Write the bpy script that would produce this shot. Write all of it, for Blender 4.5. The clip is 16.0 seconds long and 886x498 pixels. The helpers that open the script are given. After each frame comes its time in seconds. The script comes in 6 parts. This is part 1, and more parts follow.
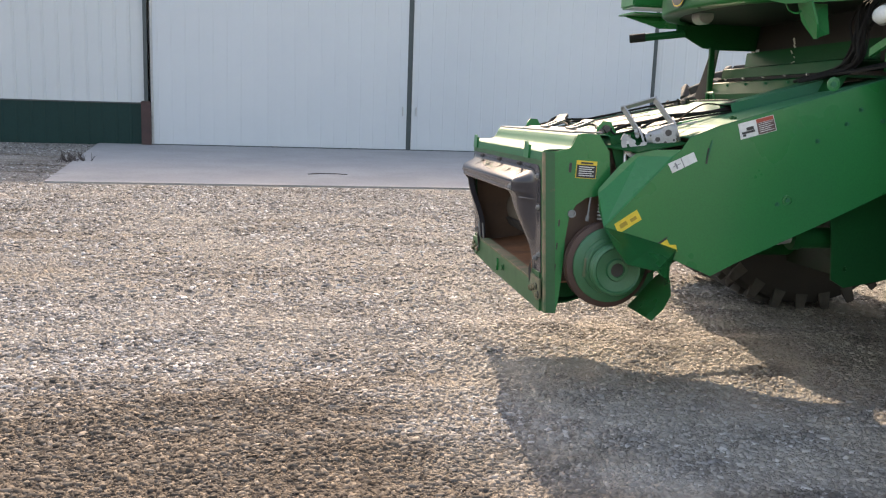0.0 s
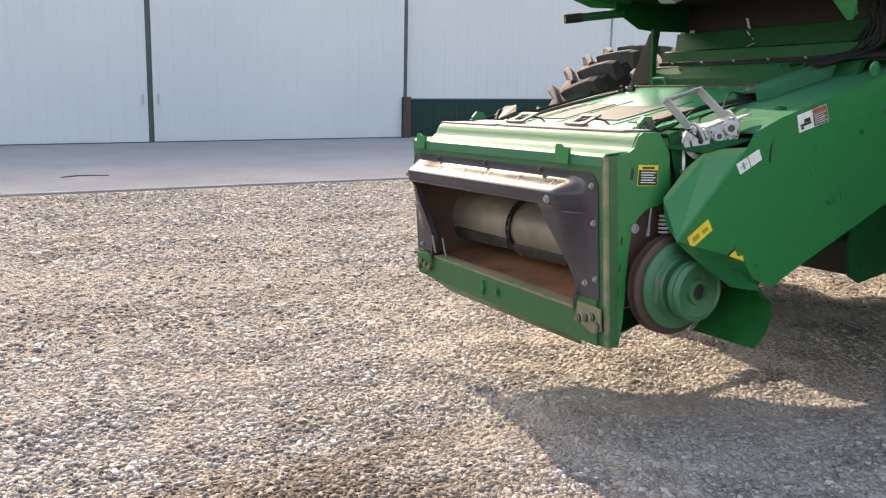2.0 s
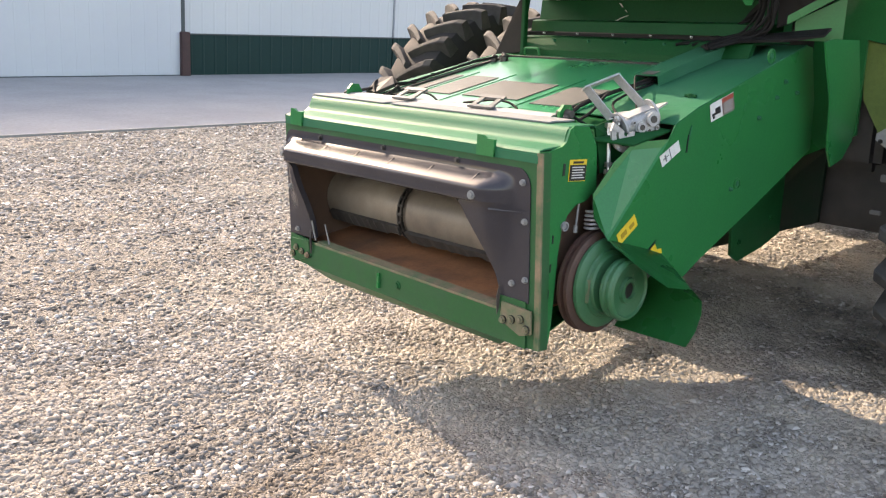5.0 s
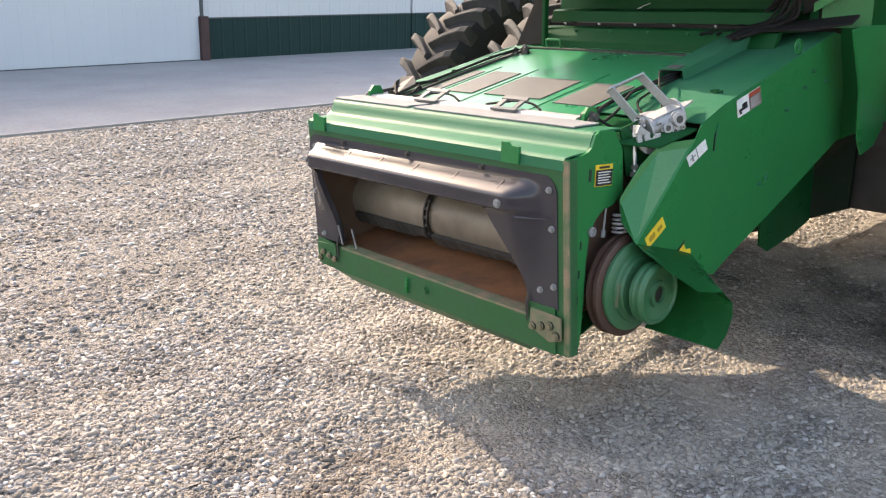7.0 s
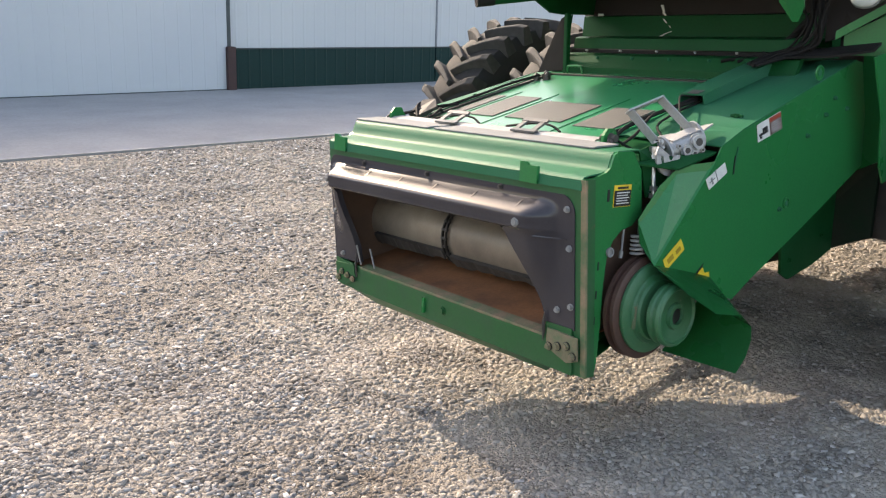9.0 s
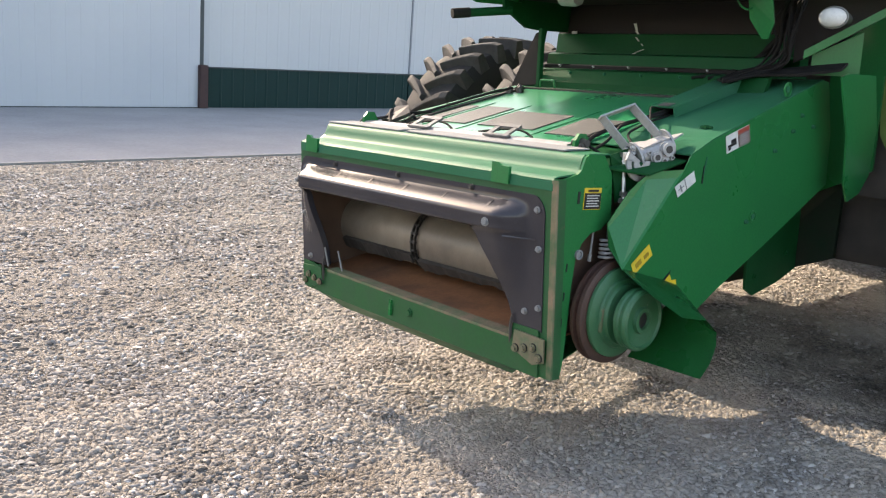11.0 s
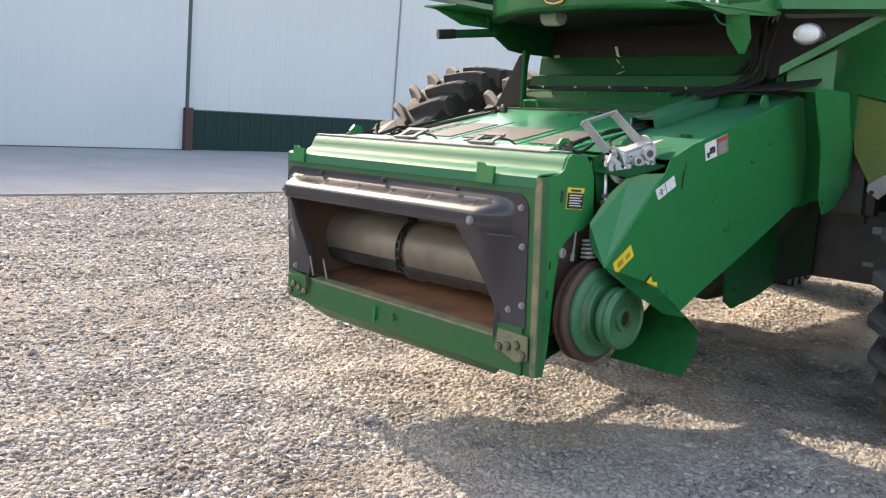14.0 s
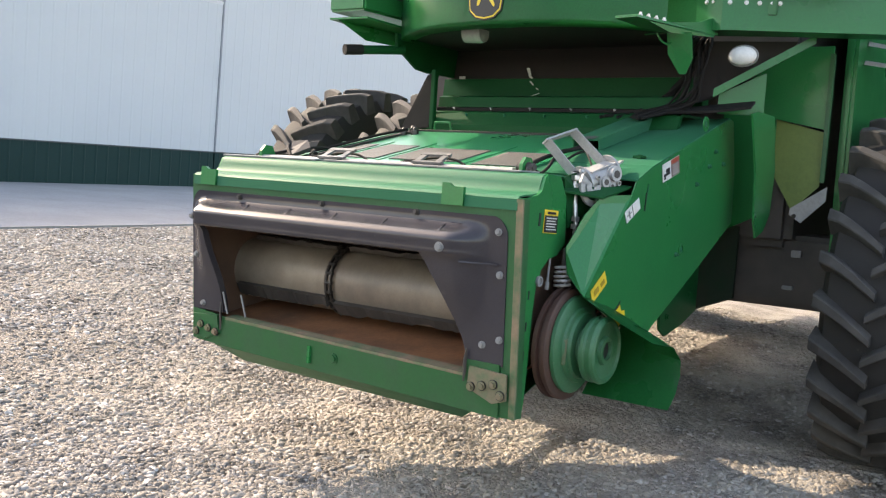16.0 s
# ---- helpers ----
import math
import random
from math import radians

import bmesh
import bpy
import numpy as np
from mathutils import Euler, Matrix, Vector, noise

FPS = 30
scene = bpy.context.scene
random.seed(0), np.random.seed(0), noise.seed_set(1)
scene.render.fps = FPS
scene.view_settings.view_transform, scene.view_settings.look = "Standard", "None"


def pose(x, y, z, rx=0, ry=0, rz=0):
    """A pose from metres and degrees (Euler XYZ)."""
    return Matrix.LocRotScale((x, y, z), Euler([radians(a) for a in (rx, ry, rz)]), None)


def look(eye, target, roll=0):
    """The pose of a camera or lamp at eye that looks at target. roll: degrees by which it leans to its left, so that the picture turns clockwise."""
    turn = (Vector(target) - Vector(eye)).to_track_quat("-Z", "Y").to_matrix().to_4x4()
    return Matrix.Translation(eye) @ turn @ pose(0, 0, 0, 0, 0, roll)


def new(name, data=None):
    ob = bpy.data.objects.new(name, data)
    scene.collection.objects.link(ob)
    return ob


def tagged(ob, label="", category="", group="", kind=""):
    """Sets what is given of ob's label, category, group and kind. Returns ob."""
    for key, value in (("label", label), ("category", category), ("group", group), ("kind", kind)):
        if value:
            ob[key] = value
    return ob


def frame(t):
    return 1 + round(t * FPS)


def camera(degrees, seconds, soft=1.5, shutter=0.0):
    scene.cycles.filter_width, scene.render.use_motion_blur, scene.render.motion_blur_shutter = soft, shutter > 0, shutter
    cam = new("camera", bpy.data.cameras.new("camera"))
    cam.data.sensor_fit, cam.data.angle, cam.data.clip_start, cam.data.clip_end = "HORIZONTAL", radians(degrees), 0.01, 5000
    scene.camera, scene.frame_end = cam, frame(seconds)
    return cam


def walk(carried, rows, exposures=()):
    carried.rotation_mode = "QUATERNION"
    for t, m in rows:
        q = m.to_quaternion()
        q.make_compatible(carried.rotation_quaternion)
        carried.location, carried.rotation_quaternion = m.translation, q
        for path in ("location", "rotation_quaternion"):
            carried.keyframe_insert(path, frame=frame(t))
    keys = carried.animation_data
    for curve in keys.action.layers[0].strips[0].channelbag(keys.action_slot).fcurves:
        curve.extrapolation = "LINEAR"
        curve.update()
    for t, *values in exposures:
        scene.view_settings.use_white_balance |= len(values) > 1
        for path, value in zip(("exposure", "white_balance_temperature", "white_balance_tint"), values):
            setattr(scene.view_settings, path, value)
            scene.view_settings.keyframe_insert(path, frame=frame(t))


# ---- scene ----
cam = camera(50.6, 16.0, 1.2)
PATH = [
    (0, look((-1.278, -5.512, 1.703), (-0.623, -1.634, 0.975), 2.07)),
    (0.5, look((-1.595, -5.145, 1.709), (-0.648, -1.331, 0.959), 1.53)),
    (1, look((-1.834, -4.758, 1.684), (-0.617, -1.012, 0.992), 1.92)),
    (1.5, look((-2.136, -4.411, 1.685), (-0.639, -0.770, 0.975), 2.04)),
    (2, look((-2.471, -4.035, 1.712), (-0.598, -0.587, 0.935), 1.23)),
    (2.5, look((-2.633, -3.588, 1.706), (-0.375, -0.389, 0.893), 1.97)),
    (3, look((-2.787, -3.356, 1.739), (-0.303, -0.347, 0.856), 2.63)),
    (3.5, look((-2.809, -3.322, 1.770), (-0.189, -0.443, 0.849), 3.64)),
    (4, look((-2.786, -3.315, 1.817), (-0.100, -0.510, 0.859), 3.77)),
    (6.5, look((-2.798, -3.286, 2.022), (-0.232, -0.430, 0.899), 1.72)),
    (7, look((-2.768, -3.262, 2.062), (-0.207, -0.416, 0.905), 1.10)),
    (7.5, look((-2.775, -3.254, 2.067), (-0.224, -0.411, 0.881), 1.21)),
    (8, look((-2.782, -3.255, 2.049), (-0.247, -0.384, 0.895), 1.48)),
    (8.5, look((-2.779, -3.268, 2.024), (-0.257, -0.361, 0.936), 1.65)),
    (9, look((-2.771, -3.290, 1.995), (-0.253, -0.353, 0.979), 1.79)),
    (11.5, look((-2.802, -3.306, 1.811), (-0.129, -0.449, 0.980), 4.79)),
    (12, look((-2.817, -3.314, 1.773), (-0.131, -0.452, 1.000), 5.32)),
    (12.5, look((-2.831, -3.334, 1.745), (-0.155, -0.444, 1.051), 5.47)),
    (13, look((-2.846, -3.341, 1.700), (-0.163, -0.440, 1.075), 5.91)),
    (13.5, look((-2.851, -3.356, 1.667), (-0.140, -0.479, 1.056), 5.65)),
    (14, look((-2.852, -3.376, 1.631), (-0.134, -0.512, 0.990), 4.73)),
    (14.5, look((-2.884, -3.357, 1.587), (-0.156, -0.511, 0.911), 4.57)),
    (15, look((-2.910, -3.263, 1.547), (-0.072, -0.533, 0.846), 5.03)),
    (15.5, look((-2.889, -2.986, 1.511), (0.139, -0.434, 0.946), 5.71)),
    (16, look((-2.966, -2.627, 1.495), (0.304, -0.362, 1.072), 5.30)),
]
walk(cam, PATH, [(0, 1.82, 8400, 17), (4, 2.16, 8550, 18), (7, 2.08, 8100, 17), (9, 1.82, 8000, 15), (12.5, 1.98, 7950, 16), (16, 2.10, 8050, 15)])

# ---- daylight: sun behind the shed, clear sky ----
SUN_WAY = Vector((-0.08, -1.53, -1.0)).normalized()
sun_data = bpy.data.lights.new("sun", "SUN")
sun_data.energy, sun_data.angle, sun_data.color = 1.80, radians(0.5), (1.0, 0.945, 0.86)
sun = new("sun", sun_data)
sun.rotation_mode = "QUATERNION"
sun.rotation_quaternion = SUN_WAY.to_track_quat("-Z", "Y")
sun.location = (0, 30, 30)
world = bpy.data.worlds.new("sky")
scene.world = world
world.use_nodes = True
sky = world.node_tree.nodes.new("ShaderNodeTexSky")
sky.sky_type, sky.sun_disc = "NISHITA", False
sky.sun_elevation = math.asin(-SUN_WAY.z)
sky.sun_rotation = math.atan2(-SUN_WAY.x, -SUN_WAY.y)
sky.dust_density = 2.0
background = world.node_tree.nodes["Background"]
world.node_tree.links.new(sky.outputs[0], background.inputs[0])
background.inputs[1].default_value = 0.15


# ---- materials ----
def mat(name, colour, rough=0.5, metal=0.0, second=None, scale=6.0, amount=0.5, grain=60.0, bump=0.1, spot=None, spot_scale=3.0, spot_at=0.62,
        spec=0.5, coat=0.0, per_object=0.0, rough_var=0.1, fine_amount=0.35):
    """A surface with a broad stain, a fine grain, optional patches and relief, in metres."""
    m = bpy.data.materials.new(name)
    m.use_nodes = True
    nt = m.node_tree
    n, l = nt.nodes, nt.links
    b = n["Principled BSDF"]
    geo = n.new("ShaderNodeTexCoord")

    def noise_tex(s, detail=4.0, rough_=0.55):
        t = n.new("ShaderNodeTexNoise")
        t.inputs["Scale"].default_value, t.inputs["Detail"].default_value, t.inputs["Roughness"].default_value = s, detail, rough_
        l.new(geo.outputs["Object"], t.inputs["Vector"])
        return t

    def mix(fac, a, c):
        x = n.new("ShaderNodeMix")
        x.data_type = "RGBA"
        for sock, v in ((x.inputs[0], fac), (x.inputs[6], a), (x.inputs[7], c)):
            if isinstance(v, bpy.types.NodeSocket):
                l.new(v, sock)
            else:
                sock.default_value = v if isinstance(v, float) else (*v, 1)
        return x.outputs[2]

    def ramp(sock, lo, hi):
        r = n.new("ShaderNodeMapRange")
        r.inputs[1].default_value, r.inputs[2].default_value = lo, hi
        l.new(sock, r.inputs[0])
        return r.outputs[0]

    broad = noise_tex(scale)
    fine = noise_tex(grain, 6.0, 0.65)
    second = second or tuple(c * 0.7 for c in colour)
    s = n.new("ShaderNodeMath")
    s.operation = "MULTIPLY"
    s.inputs[1].default_value = amount
    l.new(ramp(broad.outputs["Fac"], 0.35, 0.7), s.inputs[0])
    col = mix(s.outputs[0], colour, second)
    g = n.new("ShaderNodeMath")
    g.operation = "MULTIPLY"
    g.inputs[1].default_value = fine_amount
    l.new(ramp(fine.outputs["Fac"], 0.4, 0.75), g.inputs[0])
    col = mix(g.outputs[0], col, tuple(c * 0.55 for c in second))
    if spot:
        p = noise_tex(spot_scale, 8.0, 0.7)
        col = mix(ramp(p.outputs["Fac"], spot_at, spot_at + 0.08), col, spot)
    if per_object:
        info = n.new("ShaderNodeObjectInfo")
        hsv = n.new("ShaderNodeHueSaturation")
        l.new(col, hsv.inputs["Color"])
        v = n.new("ShaderNodeMapRange")
        v.inputs[3].default_value, v.inputs[4].default_value = 1 - per_object, 1 + per_object
        l.new(info.outputs["Random"], v.inputs[0])
        l.new(v.outputs[0], hsv.inputs["Value"])
        col = hsv.outputs[0]
    l.new(col, b.inputs["Base Color"])
    r = n.new("ShaderNodeMapRange")
    r.inputs[3].default_value, r.inputs[4].default_value = max(0.04, rough - rough_var), min(1, rough + rough_var)
    l.new(broad.outputs["Fac"], r.inputs[0])
    l.new(r.outputs[0], b.inputs["Roughness"])
    b.inputs["Metallic"].default_value = metal
    b.inputs["Specular IOR Level"].default_value = spec
    b.inputs["Coat Weight"].default_value = coat
    b.inputs["Coat Roughness"].default_value = 0.15
    if bump:
        bp = n.new("ShaderNodeBump")
        bp.inputs["Strength"].default_value, bp.inputs["Distance"].default_value = bump, 0.004
        l.new(fine.outputs["Fac"], bp.inputs["Height"])
        l.new(bp.outputs[0], b.inputs["Normal"])
    return m


GREEN = mat("green_paint", (0.0065, 0.178, 0.048), 0.30, second=(0.010, 0.152, 0.048), scale=2.5, amount=0.6, grain=110, bump=0.03,
            spot=(0.012, 0.120, 0.042), spot_scale=4.0, spot_at=0.66, coat=0.22, rough_var=0.12, spec=0.30)
GREEN_WORN = mat("worn_green_paint", (0.004, 0.100, 0.027), 0.42, second=(0.020, 0.095, 0.038), scale=7.0, amount=0.9, grain=70, bump=0.08,
                 spot=(0.13, 0.085, 0.05), spot_scale=9.0, spot_at=0.68)
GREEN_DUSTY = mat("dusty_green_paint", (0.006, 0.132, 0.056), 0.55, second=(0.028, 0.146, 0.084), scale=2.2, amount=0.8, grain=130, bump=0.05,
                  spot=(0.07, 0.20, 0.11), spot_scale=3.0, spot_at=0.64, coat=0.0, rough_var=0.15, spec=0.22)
# sunlight on the top cover is put into a lighter, bluer green
GREEN_SUNLIT = mat("glossy_sunlit_paint", (0.010, 0.215, 0.085), 0.30, second=(0.030, 0.225, 0.110), scale=2.6, amount=0.7, grain=120, bump=0.04, spot=(0.06, 0.18, 0.10), spot_scale=9, spot_at=0.66)
WORN_EDGE = mat("chipped_green_edge", (0.035, 0.12, 0.048), 0.6, second=(0.30, 0.20, 0.13), scale=9, amount=1.0, grain=90, bump=0.2)
# darker brown than the feeder floor
LINING = mat("dark_tunnel_steel", (0.085, 0.050, 0.036), 0.7, second=(0.15, 0.085, 0.055), scale=5, amount=0.8, grain=60, bump=0.2)
# near-black green with grime; shade under and behind the machine is put in
BELLY = mat("grimy_shaded_paint", (0.006, 0.024, 0.011), 0.7, second=(0.022, 0.024, 0.018), scale=4, amount=0.9, grain=60, bump=0.15, spec=0.15)
HUB_DUST = mat("dusty_hub_paint", (0.016, 0.125, 0.050), 0.5, second=(0.050, 0.155, 0.078), scale=9.0, amount=0.9, grain=80, bump=0.1, spot=(0.20, 0.23, 0.17), spot_scale=14, spot_at=0.63)
# darker copy of the green paint; shade in recesses and undersides is coloured in
GREEN_SHADED = mat("shaded_green_paint", (0.0022, 0.075, 0.022), 0.5, second=(0.003, 0.058, 0.019), scale=4, grain=80, bump=0.05, spec=0.12)
RUSTY_EDGE = mat("rusty_edge", (0.24, 0.17, 0.115), 0.7, second=(0.09, 0.15, 0.075), scale=11, amount=1.0, grain=90, bump=0.3)
BLACK_PLASTIC = mat("black_plastic", (0.040, 0.038, 0.045), 0.15, second=(0.062, 0.058, 0.064), scale=4.0, amount=0.6, grain=140, bump=0.03,
                    spot=(0.080, 0.072, 0.068), spot_scale=5.0, spot_at=0.63, rough_var=0.08, spec=0.36)
DRUM_STEEL = mat("drum_steel", (0.36, 0.30, 0.235), 0.42, metal=0.2, second=(0.17, 0.135, 0.11), scale=3, amount=1.0, grain=120, bump=0.06, fine_amount=0.18)
RUST_FLOOR = mat("rusty_steel_floor", (0.36, 0.155, 0.07), 0.6, second=(0.15, 0.075, 0.045), scale=5, amount=0.9, grain=60, bump=0.2,
                 spot=(0.26, 0.15, 0.09), spot_scale=9, spot_at=0.6)
BROWN_PULLEY = mat("rusty_pulley", (0.075, 0.035, 0.025), 0.6, second=(0.04, 0.025, 0.02), scale=9, grain=80, bump=0.2)
STEEL = mat("bright_steel", (0.62, 0.61, 0.59), 0.38, metal=0.85, second=(0.42, 0.41, 0.40), scale=12, grain=120, bump=0.08)
GALV = mat("galvanised_steel", (0.43, 0.43, 0.425), 0.55, metal=0.35, second=(0.30, 0.30, 0.295), scale=14, grain=90, bump=0.08)
RUBBER = mat("black_rubber", (0.012, 0.011, 0.011), 0.75, second=(0.026, 0.023, 0.021), scale=6, amount=0.7, grain=70, bump=0.2, spec=0.2)
TYRE = mat("dusty_tyre_rubber", (0.016, 0.015, 0.015), 0.8, second=(0.036, 0.033, 0.031), scale=3.5, amount=0.6, grain=50, bump=0.25,
           spot=(0.085, 0.077, 0.068), spot_scale=5, spot_at=0.66)
TYRE_LUG = mat("worn_tyre_lug", (0.034, 0.032, 0.031), 0.85, second=(0.090, 0.086, 0.082), scale=7, amount=0.75, grain=50, bump=0.25)
SEAL_GREY = mat("grey_rubber_seal", (0.22, 0.225, 0.225), 0.75, second=(0.27, 0.27, 0.265), scale=5, amount=0.8, grain=80, bump=0.15, spec=0.2)
STRIP_PALE = mat("pale_metal_strip", (0.38, 0.37, 0.36), 0.55, second=(0.27, 0.27, 0.26), scale=8, amount=0.7, grain=60, bump=0.08, spec=0.25)
LATCH = mat("weathered_latch_rubber", (0.085, 0.085, 0.083), 0.5, second=(0.17, 0.17, 0.165), scale=9, amount=0.9, grain=80, bump=0.1)
GRIP_PAD = mat("grip_pad", (0.066, 0.066, 0.062), 0.6, second=(0.105, 0.106, 0.096), scale=6, amount=0.7, grain=300, bump=0.5)
CHAIN = mat("oily_chain_steel", (0.10, 0.092, 0.085), 0.4, metal=0.6, second=(0.03, 0.027, 0.025), scale=30, amount=1.0, grain=120, bump=0.1)
DARK_STEEL = mat("dark_oily_steel", (0.034, 0.030, 0.028), 0.6, second=(0.10, 0.086, 0.075), scale=4, amount=0.6, grain=60, bump=0.15)
# near-black brown; shade under the cab and in the bay is put into it
BROWN_PANEL = mat("shaded_brown_panel", (0.010, 0.007, 0.007), 0.6, second=(0.040, 0.024, 0.022), scale=2, grain=40, bump=0.08)
DECAL_WHITE = mat("decal_white", (0.72, 0.72, 0.69), 0.45, grain=40, bump=0.0, amount=0.3, second=(0.6, 0.6, 0.55))
DECAL_YELLOW = mat("decal_yellow", (0.80, 0.56, 0.03), 0.45, grain=40, bump=0.0, amount=0.5, second=(0.7, 0.5, 0.06))
DECAL_RED = mat("decal_red", (0.40, 0.06, 0.03), 0.45, grain=40, bump=0.0, amount=0.3)
DECAL_BLACK = mat("decal_black", (0.015, 0.015, 0.015), 0.4, grain=40, bump=0.0, amount=0.2)
LAMP_WHITE = mat("lamp_lens", (0.82, 0.82, 0.80), 0.25, grain=40, bump=0.0, amount=0.2, second=(0.7, 0.7, 0.68))
# colour of the sun patch painted onto the green body panel
OLIVE = mat("olive_sun_patch", (0.16, 0.22, 0.055), 0.5, second=(0.10, 0.17, 0.045), scale=3, grain=50, bump=0.05)
WALL_WHITE = mat("white_wall_steel", (0.51, 0.53, 0.545), 0.45, second=(0.465, 0.485, 0.505), scale=0.6, amount=0.4, grain=14, bump=0.0, fine_amount=0.04)
DOOR_WHITE = mat("white_door_steel", (0.495, 0.52, 0.55), 0.4, second=(0.44, 0.468, 0.505), scale=0.35, amount=0.6, grain=9, bump=0.0, fine_amount=0.04)
WAINSCOT = mat("dark_green_wainscot", (0.008, 0.034, 0.032), 0.5, second=(0.012, 0.042, 0.040), scale=1.2, grain=20, bump=0.03, spec=0.15)
TRIM_DARK = mat("dark_trim", (0.035, 0.05, 0.055), 0.5, second=(0.06, 0.075, 0.08), scale=2, grain=30, bump=0.03)
TRIM_GREY = mat("grey_trim", (0.24, 0.26, 0.29), 0.5, grain=30, bump=0.0)
POST_BROWN = mat("brown_post", (0.055, 0.022, 0.022), 0.6, second=(0.035, 0.018, 0.018), scale=6, grain=40, bump=0.1)
ROOF = mat("roof_steel", (0.62, 0.63, 0.65), 0.45, second=(0.56, 0.57, 0.59), scale=0.8, grain=10, bump=0.02)
CONCRETE = mat("apron_concrete", (0.34, 0.33, 0.32), 0.85, second=(0.27, 0.265, 0.26), scale=0.8, amount=0.8, grain=22, bump=0.12,
               spot=(0.24, 0.235, 0.23), spot_scale=0.9, spot_at=0.62)
GROUND = mat("gravel_bed", (0.18, 0.159, 0.135), 0.95, second=(0.26, 0.237, 0.208), scale=1.1, amount=0.9, grain=45, bump=0.6,
             spot=(0.28, 0.250, 0.212), spot_scale=0.7, spot_at=0.56)


def add_chips(m, scale):
    """Small stone chips: cells of differing grey over the base colour, raised."""
    n, l = m.node_tree.nodes, m.node_tree.links
    b = n["Principled BSDF"]
    base = b.inputs["Base Color"].links[0].from_socket
    pos = n.new("ShaderNodeTexCoord")
    cell = n.new("ShaderNodeTexVoronoi")
    cell.inputs["Scale"].default_value = scale
    cell.inputs["Randomness"].default_value = 1.0
    l.new(pos.outputs["Object"], cell.inputs["Vector"])
    hsv = n.new("ShaderNodeHueSaturation")
    value = n.new("ShaderNodeSeparateColor")
    span = n.new("ShaderNodeMapRange")
    span.inputs[3].default_value, span.inputs[4].default_value = 0.45, 1.6
    l.new(cell.outputs["Color"], value.inputs[0])
    l.new(value.outputs[0], span.inputs[0])
    l.new(span.outputs[0], hsv.inputs["Value"])
    l.new(base, hsv.inputs["Color"])
    l.new(hsv.outputs[0], b.inputs["Base Color"])
    bump = n.new("ShaderNodeBump")
    bump.invert = True
    bump.inputs["Strength"].default_value, bump.inputs["Distance"].default_value = 1.0, 0.012
    l.new(cell.outputs["Distance"], bump.inputs["Height"])
    l.new(b.inputs["Normal"].links[0].from_socket, bump.inputs["Normal"])
    l.new(bump.outputs[0], b.inputs["Normal"])


def add_lanes(m):
    """Damp brown soil streaks along the lane and sandy patches, over the base colour."""
    n, l = m.node_tree.nodes, m.node_tree.links
    b = n["Principled BSDF"]
    base = b.inputs["Base Color"].links[0].from_socket
    pos = n.new("ShaderNodeTexCoord")
    axes = n.new("ShaderNodeSeparateXYZ")
    l.new(pos.outputs["Object"], axes.inputs[0])

    def across(y0, v0, y1, v1, axis=1):
        """A value that runs from v0 to v1 between two lines along or across the lane."""
        r = n.new("ShaderNodeMapRange")
        r.inputs[1].default_value, r.inputs[2].default_value, r.inputs[3].default_value, r.inputs[4].default_value = y0, y1, v0, v1
        l.new(axes.outputs[axis], r.inputs[0])
        return r.outputs[0]

    soil = across(-2.1, 0.25, 0.1, -0.03)                                                # trodden soil on the near side of the lane
    both = n.new("ShaderNodeMath")                                                       # clean stone where the machine stands
    l.new(soil, both.inputs[0])
    l.new(across(-0.9, 0.0, 0.9, -0.17, 0), both.inputs[1])
    soil = both.outputs[0]
    worn = across(2.2, -0.01, 4.5, -0.06)                                                 # the far side carries fresher stone
    for stretch, scale, lo, hi, top, tint, bias in (((0.22, 1.0, 1.0), 1.5, 0.50, 0.64, 0.85, (0.46, 0.37, 0.28), soil), ((0.5, 1.0, 1.0), 0.9, 0.52, 0.68, 0.40, (1.02, 0.94, 0.84), None),
                                                    ((0.6, 1.0, 1.0), 5.0, 0.50, 0.70, 0.50, (0.60, 0.54, 0.48), soil), ((0.16, 1.0, 1.0), 1.1, 0.44, 0.66, 0.70, (0.62, 0.60, 0.59), worn)):
        mp = n.new("ShaderNodeMapping")
        mp.inputs["Scale"].default_value = stretch
        mp.inputs["Location"].default_value = (scale, 2.3 * scale, 0)
        l.new(pos.outputs["Object"], mp.inputs["Vector"])
        t = n.new("ShaderNodeTexNoise")
        t.inputs["Scale"].default_value, t.inputs["Detail"].default_value, t.inputs["Roughness"].default_value = scale, 7, 0.65
        l.new(mp.outputs[0], t.inputs["Vector"])
        r = n.new("ShaderNodeMapRange")
        r.inputs[1].default_value, r.inputs[2].default_value, r.inputs[4].default_value = lo, hi, top
        if bias:
            add = n.new("ShaderNodeMath")
            l.new(t.outputs["Fac"], add.inputs[0])
            l.new(bias, add.inputs[1])
            l.new(add.outputs[0], r.inputs[0])
        else:
            l.new(t.outputs["Fac"], r.inputs[0])
        x = n.new("ShaderNodeMix")
        x.data_type, x.blend_type = "RGBA", "MULTIPLY"
        l.new(r.outputs[0], x.inputs[0])
        l.new(base, x.inputs[6])
        x.inputs[7].default_value = (*tint, 1)
        base = x.outputs[2]
    # pale chaff dust settled round the feeder's mouth
    reach = n.new("ShaderNodeMapRange")
    reach.inputs[1].default_value, reach.inputs[2].default_value = -0.9, 0.35
    l.new(axes.outputs[0], reach.inputs[0])
    drift = n.new("ShaderNodeTexNoise")
    drift.inputs["Scale"].default_value, drift.inputs["Detail"].default_value = 2.2, 6
    l.new(pos.outputs["Object"], drift.inputs["Vector"])
    keep = n.new("ShaderNodeMapRange")
    keep.inputs[1].default_value, keep.inputs[2].default_value, keep.inputs[4].default_value = 0.34, 0.60, 0.68
